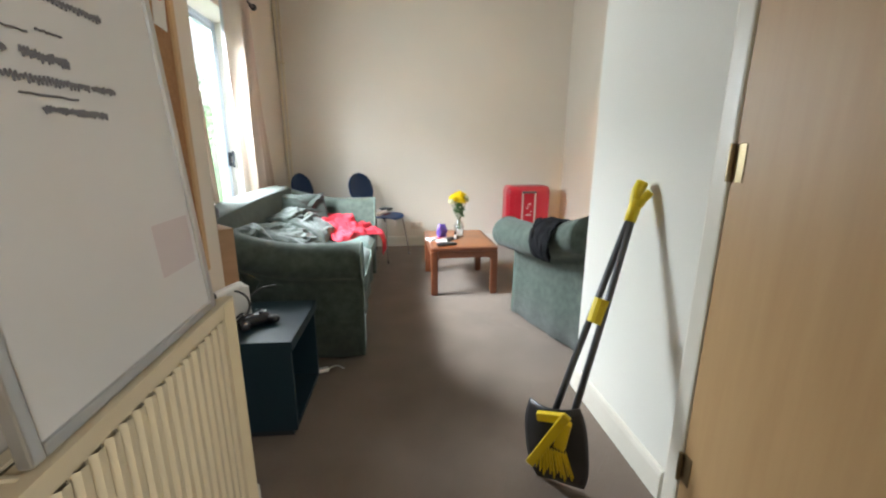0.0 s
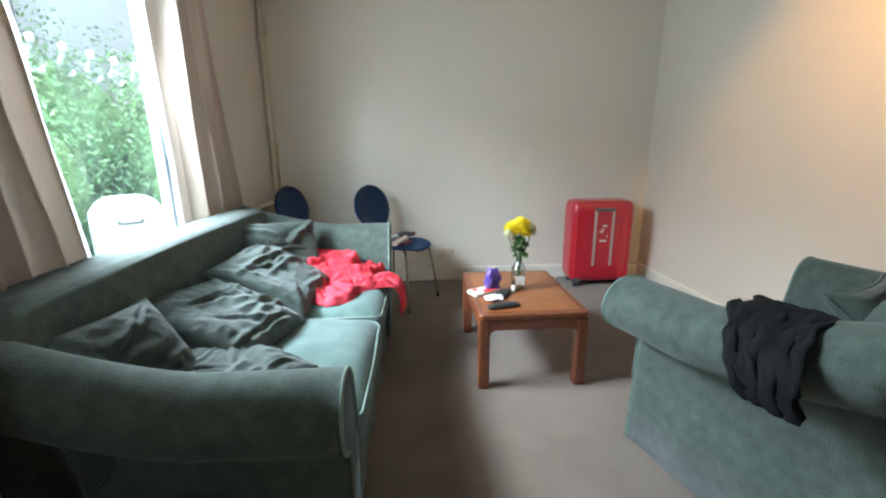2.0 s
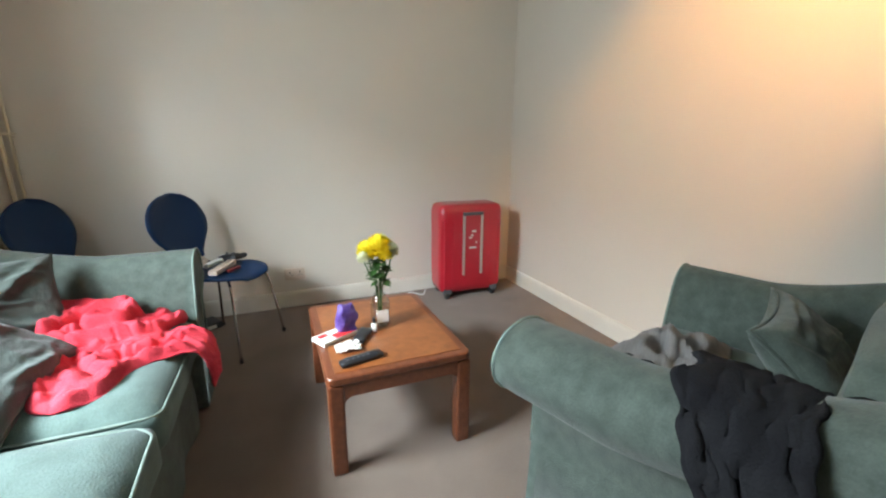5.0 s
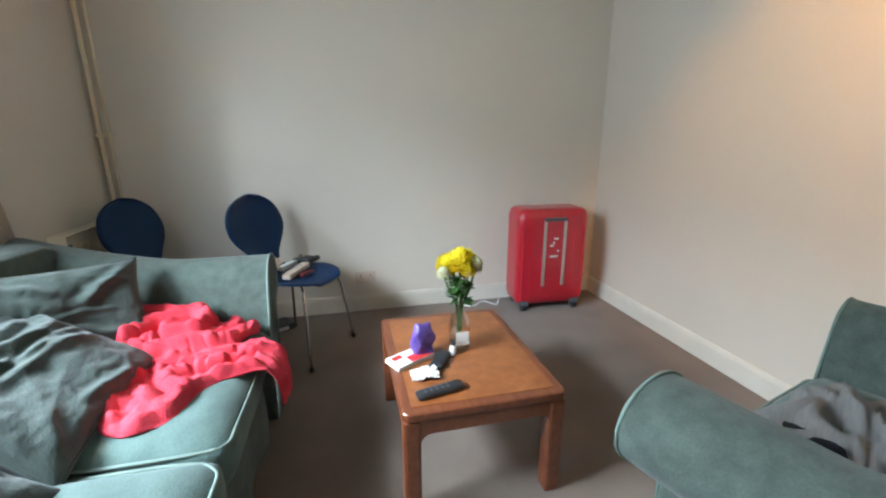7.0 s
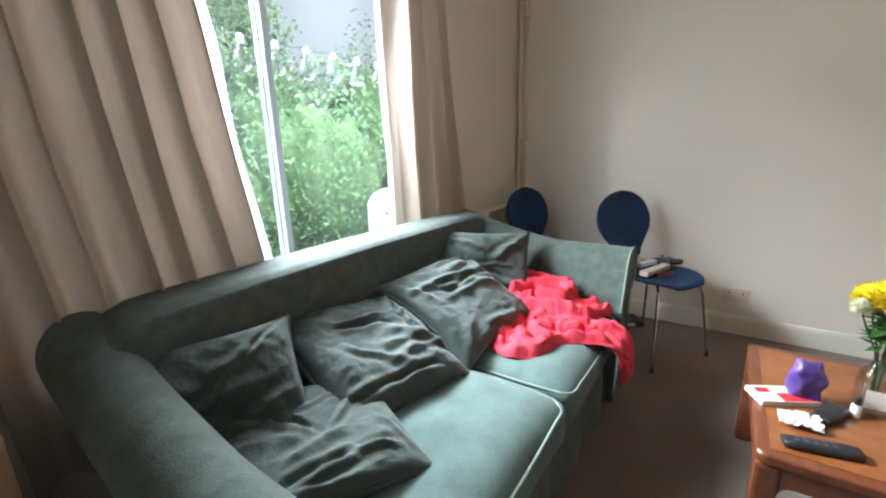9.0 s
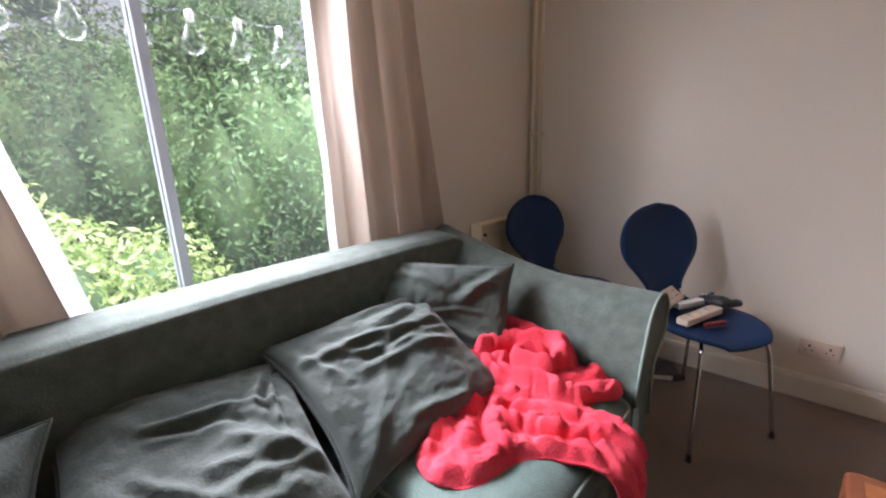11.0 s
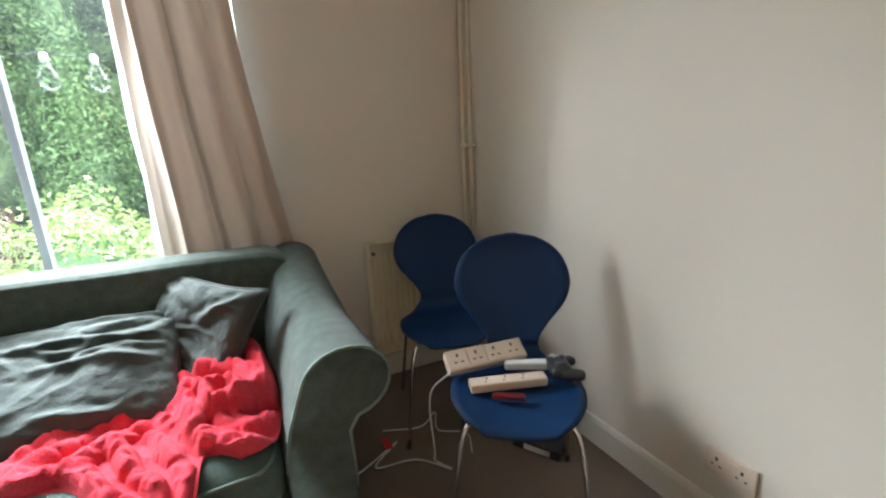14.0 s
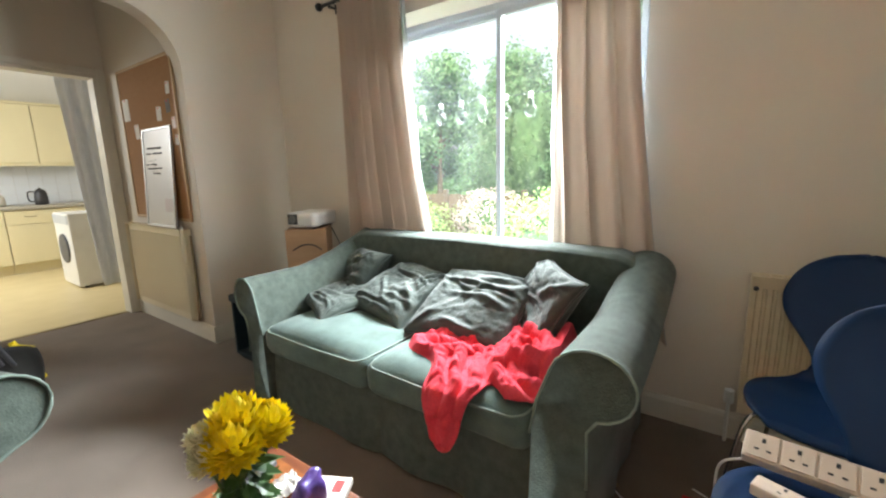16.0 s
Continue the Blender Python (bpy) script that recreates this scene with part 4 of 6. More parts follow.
# ---------------- chairs ----------------
def chair_build(m):
    """Moulded one-piece plywood shell on four steel legs; faces -y."""
    c = thing("chair", m, "navy blue moulded plywood chair with thin chrome legs", "chair", "pair of blue chairs")
    bm = bmesh.new()
    seat = [(-0.235, 0.445), (-0.20, 0.462), (-0.05, 0.468), (0.08, 0.458), (0.155, 0.462), (0.195, 0.495), (0.215, 0.55), (0.235, 0.62), (0.262, 0.72), (0.29, 0.83), (0.305, 0.92)]
    width = [(0, 0.10), (0.07, 0.165), (0.18, 0.208), (0.32, 0.205), (0.42, 0.15), (0.50, 0.105), (0.565, 0.095), (0.63, 0.130), (0.72, 0.192), (0.80, 0.212), (0.88, 0.196), (0.94, 0.158), (0.98, 0.10), (0.995, 0.05), (1.0, 0.012)]
    path = smooth_path([(0, y, z) for y, z in seat], 6)
    acc = [0]
    for a, b in zip(path, path[1:]):
        acc.append(acc[-1] + (b - a).length)
    tot = acc[-1]
    nu, nv = 76, 14
    wp = smooth_path([(a, b, 0) for a, b in width], 7)
    rows = []
    for i in range(nu + 1):
        s = i / nu * tot
        k = max(j for j in range(len(acc)) if acc[j] <= s + 1e-9)
        k = min(k, len(path) - 2)
        f = (s - acc[k]) / (acc[k + 1] - acc[k])
        p = path[k].lerp(path[k + 1], f)
        w = float(np.interp(i / nu, [q.x for q in wp], [q.y for q in wp]))
        rows.append([bm.verts.new((w * (2 * j / nv - 1), p.y - (0.02 * (2 * j / nv - 1) ** 2 if i > nu * 0.55 else 0), p.z + (0.010 * (2 * j / nv - 1) ** 2 if i < nu * 0.5 else 0))) for j in range(nv + 1)])
    for a, b in zip(rows, rows[1:]):
        for j in range(nv):
            bm.faces.new((a[j], a[j + 1], b[j + 1], b[j]))
    sh = part("shell", bm, M_NAVY, c, "navy blue laminated shell", smooth=True)
    so = sh.modifiers.new("ply", "SOLIDIFY")
    so.thickness, so.offset = 0.011, 0
    for x in (-1, 1):
        for y in (-1, 1):
            b = bmesh.new()
            pts = smooth_path([(x * 0.05, y * 0.07, 0.448), (x * 0.12, y * 0.13, 0.445), (x * 0.165, y * 0.175, 0.415), (x * 0.19, y * 0.20, 0.25), (x * 0.215, y * 0.225, 0.012)], 6)
            tube(b, pts, 0.008, 10)
            part("leg", b, M_CHROME, c, smooth=True)
            b = bmesh.new()
            cyl(b, 0.011, 0.02, pose(x * 0.2165, y * 0.2265, 0.010), 10)
            part("rubber_foot", b, M_DKPLAS, c)
    b = bmesh.new()
    cyl(b, 0.05, 0.012, pose(0, 0, 0.450), 20)
    part("seat_plate", b, M_DKPLAS, c)
    return c


chair = chair_build(pose(2.215, 7.585, 0, 0, 0, 57))
chair2 = copy_thing(chair, pose(1.61, 7.64, 0, 0, 0, 72))


# ---------------- things on the chair ----------------
SEAT = 0.484
ext = thing("extension_lead", pose(2.10, 7.55, SEAT + 0.004, 0, 0, 82), "beige four-gang extension socket lying tilted on the blue chair seat", "extension lead")
T = pose(0, 0.02, 0.036, 32, 0, 0)
part("housing", boxes((-0.145, 0.145, -0.038, 0.038, -0.018, 0.018), bev=0.006, m=T), M_OLDPL, ext)
for i in range(4):
    x = -0.105 + i * 0.068
    part("socket_face", boxes((x - 0.031, x + 0.031, -0.033, 0.033, 0.018, 0.0215), bev=0.002, m=T), M_OLDPL, ext)
    part("socket_slot", boxes((x - 0.004, x + 0.004, 0.008, 0.020, 0.0216, 0.0222), (x - 0.017, x - 0.007, -0.014, -0.009, 0.0216, 0.0222),
                              (x + 0.007, x + 0.017, -0.014, -0.009, 0.0216, 0.0222), m=T), M_DKPLAS, ext)
for nm, x, y, rz, l, w, h, mt, lb in (("extension_strip", 2.225, 7.545, 70, 0.25, 0.05, 0.030, M_OLDPL, "second beige extension strip lying flat on the blue chair seat"),
                                      ("power_adapter", 2.165, 7.665, 60, 0.15, 0.035, 0.028, M_WHITEPL, "white plastic power adapter on the blue chair seat"),
                                      ("penknife", 2.285, 7.505, 55, 0.10, 0.024, 0.018, M_REDP, "dark red folding penknife on the blue chair seat")):
    t = thing(nm, pose(x, y, SEAT + 0.003, 0, 0, rz), lb, nm.replace("_", " "))
    part("body", boxes((-l / 2, l / 2, -w / 2, w / 2, 0, h), bev=0.008), mt if nm != "penknife" else mat("oxblood", (0.12, 0.01, 0.012), 0.3), t)
    if nm == "extension_strip":
        for i in range(3):
            part("socket_slot", boxes((-0.07 + i * 0.06, -0.064 + i * 0.06, 0.004, 0.014, h, h + 0.0006), (-0.078 + i * 0.06, -0.070 + i * 0.06, -0.012, -0.008, h, h + 0.0006)), M_DKPLAS, t)


def gamepad(m, label):
    g = thing("game_controller", m, label, "game controller")
    bm = softbox(0.13, 0.075, 0.038, 0.018, 6, 0.004, 0.0)
    merge(bm, softbox(0.042, 0.085, 0.034, 0.016, 5), pose(-0.056, -0.030, -0.004, 0, 0, -18))
    merge(bm, softbox(0.042, 0.085, 0.034, 0.016, 5), pose(0.056, -0.030, -0.004, 0, 0, 18))
    part("body", bm, M_DKPLAS, g, smooth=True).location = (0, 0, 0.024)
    for x, y in ((-0.040, 0.010), (0.022, -0.014)):
        b = bmesh.new()
        cyl(b, 0.006, 0.010, pose(x, y, 0.047), 12)
        cyl(b, 0.0095, 0.005, pose(x, y, 0.0535), 16, bev=0.0015)
        part("thumbstick", b, M_GREYPL, g)
    for dx, dy in ((0, 0.010), (0, -0.010), (0.010, 0), (-0.010, 0)):
        b = bmesh.new()
        cyl(b, 0.0042, 0.006, pose(0.042 + dx, 0.010 + dy, 0.046), 10)
        part("button", b, M_WHITEPL, g, "pale button")
    part("dpad", boxes((-0.028, -0.008, -0.017, -0.011, 0.042, 0.048), (-0.021, -0.015, -0.024, -0.004, 0.042, 0.048)), M_GREYPL, g)
    return g


gamepad(pose(2.25, 7.735, SEAT + 0.002, 0, 8, 150), "black wireless game controller among the plugs on the blue chair seat")
wc = tagged(part("white_cable", tube(bmesh.new(), smooth_path([(2.06, 7.42, 0.49), (2.02, 7.36, 0.40), (1.99, 7.38, 0.15), (1.90, 7.42, 0.02), (1.96, 7.46, 0.008), (1.84, 7.36, 0.006), (1.80, 7.20, 0.006),
                                                               (1.70, 7.33, 0.006), (1.80, 7.12, 0.006), (1.76, 7.04, 0.006)], 7), 0.0035, 6), M_WHITEPL, smooth=True),
            "thin white power cable trailing from the chair onto the carpet", "cable")
wc2 = tagged(part("white_cable", tube(bmesh.new(), smooth_path([(1.60, 7.30, 0.006), (1.66, 7.46, 0.006), (1.60, 7.56, 0.01), (1.72, 7.52, 0.006), (1.80, 7.62, 0.006), (1.92, 7.58, 0.006)], 7), 0.003, 6), M_WHITEPL, smooth=True),
             "second thin white cable looped on the carpet under the chairs", "cable")
pl = thing("plug", pose(1.76, 7.02, 0.0, 0, 0, 30), "white three-pin plug lying on the carpet", "plug")
part("body", boxes((-0.022, 0.022, -0.025, 0.025, 0, 0.028), bev=0.008), M_WHITEPL, pl)
part("pin", boxes((-0.010, -0.004, 0.025, 0.043, 0.008, 0.013), (0.004, 0.010, 0.025, 0.043, 0.008, 0.013)), M_BRASS, pl)
rp = tagged(part("red_tag", boxes((1.66, 1.73, 7.27, 7.30, 0.004, 0.012), bev=0.003), M_REDP), "small red plastic tag on the carpet by the cable", "tag")
sx = thing("set_top_box", pose(2.02, 7.86, 0.0, 0, 0, 30), "small dark box with a pale label under the blue chair", "box")
part("body", boxes((-0.10, 0.10, -0.07, 0.07, 0.004, 0.045), bev=0.004), M_DKPLAS, sx)
part("label", boxes((-0.05, 0.06, -0.0725, -0.0705, 0.012, 0.036)), M_PAPER, sx, "pale printed label")
cb = tagged(part("white_cable", tube(bmesh.new(), smooth_path([(3.30, 8.0, 0.006), (3.42, 7.93, 0.006), (3.52, 8.0, 0.008), (3.60, 7.92, 0.006), (3.66, 8.02, 0.006)], 7), 0.004, 6), M_WHITEPL, smooth=True),
            "short white cable on the carpet beside the suitcase", "cable")


# ---------------- corner radiator, pipe, socket ----------------
def radiator(name, m, w, h, label, cat_label, panel=M_CREAM):
    """Along x from 0 to w, its back at y = 0, its face at negative y."""
    r = thing(name, m, label, "radiator")
    bm = bmesh.new()
    n = int(w / 0.034)
    pts = []
    z0, z1 = 0.03, h - 0.03
    for k in range(n):
        x = 0.02 + (w - 0.04) * k / n
        s = (w - 0.04) / n
        pts += [(x, -0.058), (x + s * 0.18, -0.068), (x + s * 0.62, -0.068), (x + s * 0.80, -0.058)]
    pts.append((w - 0.02, -0.058))
    lo = [bm.verts.new((x, y, z0 + 0.02)) for x, y in pts]
    hi = [bm.verts.new((x, y, z1 - 0.02)) for x, y in pts]
    for i in range(len(pts) - 1):
        bm.faces.new((lo[i], lo[i + 1], hi[i + 1], hi[i]))
    part("fluted_panel", bm, panel, r)
    part("back_panel", boxes((0.02, w - 0.02, -0.050, -0.034, 0.05, h - 0.05), bev=0.003), panel, r)
    for z in (0, h - 0.05):
        part("header_rail", boxes((0.005, w - 0.005, -0.062, -0.030, z, z + 0.05), bev=0.003), panel, r)
    for x in (0.005, w - 0.02):
        part("end_strip", boxes((x, x + 0.015, -0.061, -0.030, 0.05, h - 0.05), bev=0.003), panel, r)
    for x in (0, w - 0.005):
        part("side_panel", boxes((x, x + 0.005, -0.085, -0.008, 0.01, h + 0.004), bev=0.002), panel, r)
    part("top_grille", boxes((0.005, w - 0.005, -0.085, -0.064, h, h + 0.006), (0.005, w - 0.005, -0.028, -0.008, h, h + 0.006),
                             *[(0.02 + i * 0.04, 0.026 + i * 0.04, -0.064, -0.028, h, h + 0.005) for i in range(int((w - 0.03) / 0.04))]), panel, r)
    for x in (0.1, w - 0.13):
        part("wall_bracket", boxes((x, x + 0.03, -0.030, 0.0, 0.1, h - 0.1)), M_TRIM, r)
    return r


r1 = radiator("radiator", pose(1.131, 7.42, 0.16, 0, 0, 90), 0.60, 0.62, "cream fluted panel radiator in the corner behind the blue chairs", "")
b = bmesh.new()
cyl(b, 0.020, 0.06, pose(-0.03, -0.045, 0.06), 16, bev=0.004)
cyl(b, 0.008, 0.20, pose(-0.03, -0.045, -0.06), 10)
part("valve", b, M_WHITEPL, r1, "white thermostatic valve on a thin pipe")
b = bmesh.new()
cyl(b, 0.009, 0.012, pose(0.018, -0.0875, 0.575, 90, 0, 0), 12)
part("air_vent", b, M_DKPLAS, r1)
pipe = thing("heating_pipe", pose(0, 0, 0), "cream painted heating pipe running up the corner of the walls", "pipe")
part("pipe", tube(bmesh.new(), [(1.165, 8.02, 0.02), (1.165, 8.02, 1.2), (1.165, 8.02, CEIL)], 0.0115, 12), M_CREAM, pipe, smooth=True)
part("pipe", tube(bmesh.new(), [(1.200, 8.045, 0.02), (1.200, 8.045, CEIL)], 0.008, 10), M_CREAM, pipe, smooth=True)
for z in (0.45, 1.255, 2.1):
    part("clip", boxes((1.145, 1.217, 8.005, 8.069, z - 0.008, z + 0.008), bev=0.003), M_CREAM, pipe)


def wall_socket(m, label):
    s = thing("wall_socket", m, label, "wall socket")
    part("faceplate", boxes((-0.073, 0.073, -0.012, 0.0, -0.043, 0.043), bev=0.004), M_OLDPL, s)
    for x in (-0.036, 0.036):
        part("pin_slots", boxes((x - 0.004, x + 0.004, -0.0128, -0.0118, 0.008, 0.020), (x - 0.016, x - 0.008, -0.0128, -0.0118, -0.010, -0.005), (x + 0.008, x + 0.016, -0.0128, -0.0118, -0.010, -0.005)), M_DKPLAS, s)
        part("rocker", boxes((x * 0.45 - 0.006, x * 0.45 + 0.006, -0.016, -0.011, 0.012, 0.030), bev=0.001), M_OLDPL, s)
    return s


wall_socket(pose(2.635, 8.069, 0.257), "pale beige double wall socket above the skirting board")


# ---------------- curtains, pole, festoon ----------------
def curtain(y_top, y_bot, x, n_folds, amp, seed, z0, z1, label, free):
    """A hanging curtain on the window wall; y_top and y_bot are its two edges at the top and at the bottom. free: the edge (0 or 1) by the glass."""
    c = thing("curtain", pose(0, 0, 0), label, "curtain", "curtains at the window")

    def f(off, grow):
        def g(u, v):
            z = z0 + (z1 - z0) * v
            w = (1 - v) ** 1.6
            a = y_top[0] * (1 - w) + y_bot[0] * w
            b2 = y_top[1] * (1 - w) + y_bot[1] * w
            uu = u + 0.035 * ns(u * 4, seed, v * 0.7, 1.5)
            ph = uu * n_folds * 2 * math.pi + seed
            s = math.sin(ph) + 0.22 * math.sin(2.1 * ph + seed + v) + 0.5 * ns(u * 6, seed, v * 0.8, 1.4)
            k = amp * (0.75 + 0.5 * ns(u * 5, v * 1.2, seed, 1.3) + 0.25 * w)
            e = (1 - u) if free else u
            out = max(0, 1 - e / 0.05)
            y = a + (b2 - a) * u + 0.012 * math.cos(ph) + 0.006 * ns(u * 9, v * 6, seed, 1) + grow * out * (1 + 0.5 * ns(v * 6, seed, 1, 1))
            return Vector((x + s * k - off - 0.03 * out, y, z))
        return g
    bm = bmesh.new()
    grid_mesh(bm, f(0.0, 0.0), 150, 40)
    part("fabric", bm, M_CURT, c, smooth=True)
    bm = bmesh.new()
    grid_mesh(bm, f(0.016, 0.04 if free else -0.02), 150, 40)
    part("lining", bm, M_LINING, c, "bluish white lining", smooth=True)
    return c


curtain((5.08, 5.61), (5.12, 5.85), 1.235, 6.2, 0.050, 1.0, 0.42, 2.34, "cream lined curtain drawn to one side, tucked down behind the sofa", 1)
curtain((6.54, 6.90), (6.57, 7.13), 1.215, 3.4, 0.046, 4.3, 0.42, 2.34, "cream lined curtain hanging in deep folds beside the glass", 0)
pole = thing("curtain_pole", pose(0, 0, 0), "black metal curtain pole with ball finials above the window", "curtain pole")
part("rod", tube(bmesh.new(), [(1.205, 4.86, 2.375), (1.205, 7.12, 2.375)], 0.011, 12), M_DKPLAS, pole, smooth=True)
for y in (4.85, 7.13):
    part("finial", lathe([(0.001, -0.028), (0.016, -0.022), (0.026, -0.006), (0.027, 0.006), (0.018, 0.022), (0.001, 0.029)], 16), M_DKPLAS, pole, smooth=True).location = (1.205, y, 2.375)
for y in (4.95, 7.04):
    part("bracket", boxes((1.131, 1.205, y - 0.008, y + 0.008, 2.352, 2.364), (1.131, 1.137, y - 0.018, y + 0.018, 2.33, 2.39), bev=0.002), M_DKPLAS, pole)
for k in range(18):
    y = (4.96 + k * 0.06) if k < 9 else (6.52 + (k - 9) * 0.05)
    b = bmesh.new()
    tube(b, [(1.205 + 0.019 * math.cos(a), y, 2.362 + 0.019 * math.sin(a)) for a in np.linspace(0, 2 * math.pi, 14, endpoint=False)], 0.002, 5, closed=True)
    part("ring", b, M_DKPLAS, pole, smooth=True)

fx = 0.62
fest = thing("festoon_lights", pose(0, 0, 0), "string of clear plastic bulb lights hung outside the window", "string lights")
ys = [4.74 + 0.18 * k for k in range(16)]
part("cable", tube(bmesh.new(), smooth_path([(fx, y + 0.09 * j, 1.735 - 0.012 * j) for y in ys for j in (0, 1)], 3), 0.0028, 6), M_GREYPL, fest, smooth=True)
for y in (4.74, 7.53):
    part("hook", boxes((fx - 0.004, 0.83, y - 0.005, y + 0.005, 1.722, 1.730)), M_GREYPL, fest)
prof = [(0.014, 0.0), (0.014, -0.030), (0.016, -0.045), (0.026, -0.070), (0.038, -0.095), (0.040, -0.115), (0.033, -0.135), (0.016, -0.148), (0.001, -0.151)]
for y in ys:
    b = part("bulb", lathe(prof[::-1], 18), M_BULB, fest, "clear plastic bulb", smooth=True)
    b.location = (fx, y, 1.73)
    part("bulb_cap", lathe([(0.015, -0.034), (0.016, 0.0), (0.008, 0.008)], 14), M_WHITEPL, fest, "white bulb cap", smooth=True).location = (fx, y, 1.73)

# ---------------- ceiling spotlight (its warm light falls on the east wall) ----------------
pd = thing("ceiling_spotlight", pose(3.86, 5.45, 0), "white adjustable ceiling spotlight aimed at the wall", "spotlight")
part("stem", tube(bmesh.new(), [(0, 0, 2.50), (0, 0, CEIL - 0.02)], 0.008, 8), M_WHITEPL, pd)
part("ceiling_rose", lathe([(0.05, CEIL - 0.022), (0.045, CEIL - 0.004), (0.04, CEIL)], 20), M_WHITEPL, pd, smooth=True)
part("head", lathe([(0.036, -0.05), (0.040, -0.05), (0.040, 0.05), (0.02, 0.075), (0.001, 0.078)], 20), M_WHITEPL, pd, smooth=True).matrix_local = Matrix.Translation((0.0, 0.0, 2.44)) @ pose(0, 0, 0, 0, -72, 51)

# ---------------- beside the sofa ----------------
un = thing("side_unit", pose(1.745, 4.835, 0, 0, 0, -2), "open black-ash side unit with a dark glossy top beside the sofa", "side unit")
ux, uy = 0.19, 0.225
part("top", boxes((-ux - 0.01, ux + 0.01, -uy - 0.01, uy + 0.01, 0.405, 0.45), bev=0.003), M_TEAL, un)
for x in (-ux, ux - 0.018):
    part("side_panel", boxes((x, x + 0.018, -uy, uy, 0.03, 0.404)), M_TEAL, un) if x < 0 else None
for y in (-uy, uy - 0.018):
    part("side_panel", boxes((-ux + 0.019, ux, y, y + 0.018, 0.03, 0.404)), M_TEAL, un)
part("bottom_shelf", boxes((-ux + 0.019, ux - 0.002, -uy + 0.019, uy - 0.019, 0.03, 0.05)), M_TEAL, un)
part("plinth", boxes((-ux + 0.01, ux - 0.02, -uy + 0.01, uy - 0.01, 0.0, 0.029)), M_DKPLAS, un)
gamepad(pose(1.740, 4.79, 0.452, 0, 0, 40), "black game controller with pale buttons on the side unit")
coil = [(1.68, 4.80, 0.458)] + [(1.635 + 0.078 * math.sin(a), 4.835 + 0.012 * a / 3 - 0.03 * math.cos(a), 0.525 - 0.062 * math.cos(a)) for a in np.linspace(-0.5, -6.3, 12)]
coil += [(1.66, 4.87, 0.478), (1.68, 4.90, 0.53), (1.73, 4.94, 0.565), (1.79, 4.97, 0.57)]
tagged(part("black_cable", tube(bmesh.new(), smooth_path(coil, 6), 0.005, 8), M_DKPLAS, smooth=True),
       "stiff black cable curling up in a loop behind the game controller", "cable")
lowb = thing("lower_box", pose(1.395, 4.86, 0, 0, 0, 0), "plain brown cardboard carton standing on the carpet in the corner", "box")
part("carton", boxes((-0.15, 0.15, -0.20, 0.20, 0.0, 0.31), bev=0.004), M_CARD, lowb)
wb = thing("white_box", pose(1.47, 4.885, 0.312, 0, 0, 40), "white carton with a red mark in the stack of boxes", "box")
part("carton", boxes((-0.175, 0.175, -0.14, 0.14, 0, 0.285), bev=0.004), M_PAPER, wb)
part("print", boxes((-0.16, -0.09, -0.1425, -0.1405, 0.20, 0.235)), M_REDP, wb, "red printed mark")
cbx = thing("cardboard_box", pose(1.46, 4.885, 0.599, 0, 0, 43), "brown cardboard box sealed with dark blue tape", "box")
part("carton", boxes((-0.145, 0.145, -0.135, 0.135, 0, 0.27), bev=0.003), M_CARD, cbx)
part("tape", boxes((-0.025, 0.040, -0.1375, -0.1355, 0.17, 0.269), (-0.025, 0.040, -0.1375, -0.05, 0.2705, 0.2715), (-0.028, 0.042, -0.1375, -0.1355, 0.03, 0.13)), M_TAPE, cbx, "dark blue sealing tape")
part("arrow_print", tube(bmesh.new(), smooth_path([(0.147, -0.09, 0.13), (0.1475, -0.03, 0.165), (0.1475, 0.04, 0.165), (0.147, 0.10, 0.13)], 5), 0.004, 5), M_DKPLAS, cbx, "curved black printed line")
pj = thing("projector", pose(1.435, 4.895, 0.872, 0, 0, 20), "white home projector standing on the cardboard box", "projector")
part("body", softbox(0.29, 0.22, 0.105, 0.024, 6), M_WHITEPL, pj, smooth=True).location = (0, 0, 0.061)
part("lens_bezel", boxes((0.143, 0.149, -0.095, -0.02, 0.030, 0.100), bev=0.002), M_DKPLAS, pj, "square black lens surround")
b = bmesh.new()
cyl(b, 0.024, 0.012, pose(0.152, -0.058, 0.065, 0, 90, 0), 24, bev=0.003)
part("lens", b, M_GREYPL, pj)
part("vent_grille", boxes(*[(-0.10 + i * 0.012, -0.094 + i * 0.012, -0.1125, -0.1095, 0.035, 0.070) for i in range(10)]), M_GREYPL, pj)
for x in (-0.11, 0.11):
    for y in (-0.08, 0.08):
        b = bmesh.new()
        cyl(b, 0.010, 0.010, pose(x, y, 0.005), 10)
        part("foot", b, M_DKPLAS, pj)
tagged(part("black_cable", tube(bmesh.new(), smooth_path([(1.34, 4.83, 0.91), (1.27, 4.80, 0.90), (1.22, 4.86, 0.80), (1.20, 4.98, 0.50), (1.19, 4.98, 0.02)], 7), 0.004, 7), M_DKPLAS, smooth=True),
       "black power cable hanging from the projector", "cable")
for i, (x, y, rz, l, w) in enumerate(((1.93, 5.12, 20, 0.10, 0.03), (1.88, 5.08, 70, 0.07, 0.02))):
    pr = thing("loose_plug", pose(x, y, 0.002, 0, 0, rz), "small pale plug and lead on the carpet by the side unit", "plug")
    part("body", boxes((-l / 2, l / 2, -w / 2, w / 2, 0, 0.02), bev=0.005), M_WHITEPL, pr)
    part("lead", tube(bmesh.new(), smooth_path([(l / 2, 0, 0.01), (l, 0.02, 0.006), (l * 1.3, -0.03, 0.006)], 6), 0.003, 6), M_WHITEPL, pr, smooth=True)

# ---------------- on the armchair ----------------
ac = pose(3.30, 4.975, 0, 0, 0, 15.8)
bm = bmesh.new()


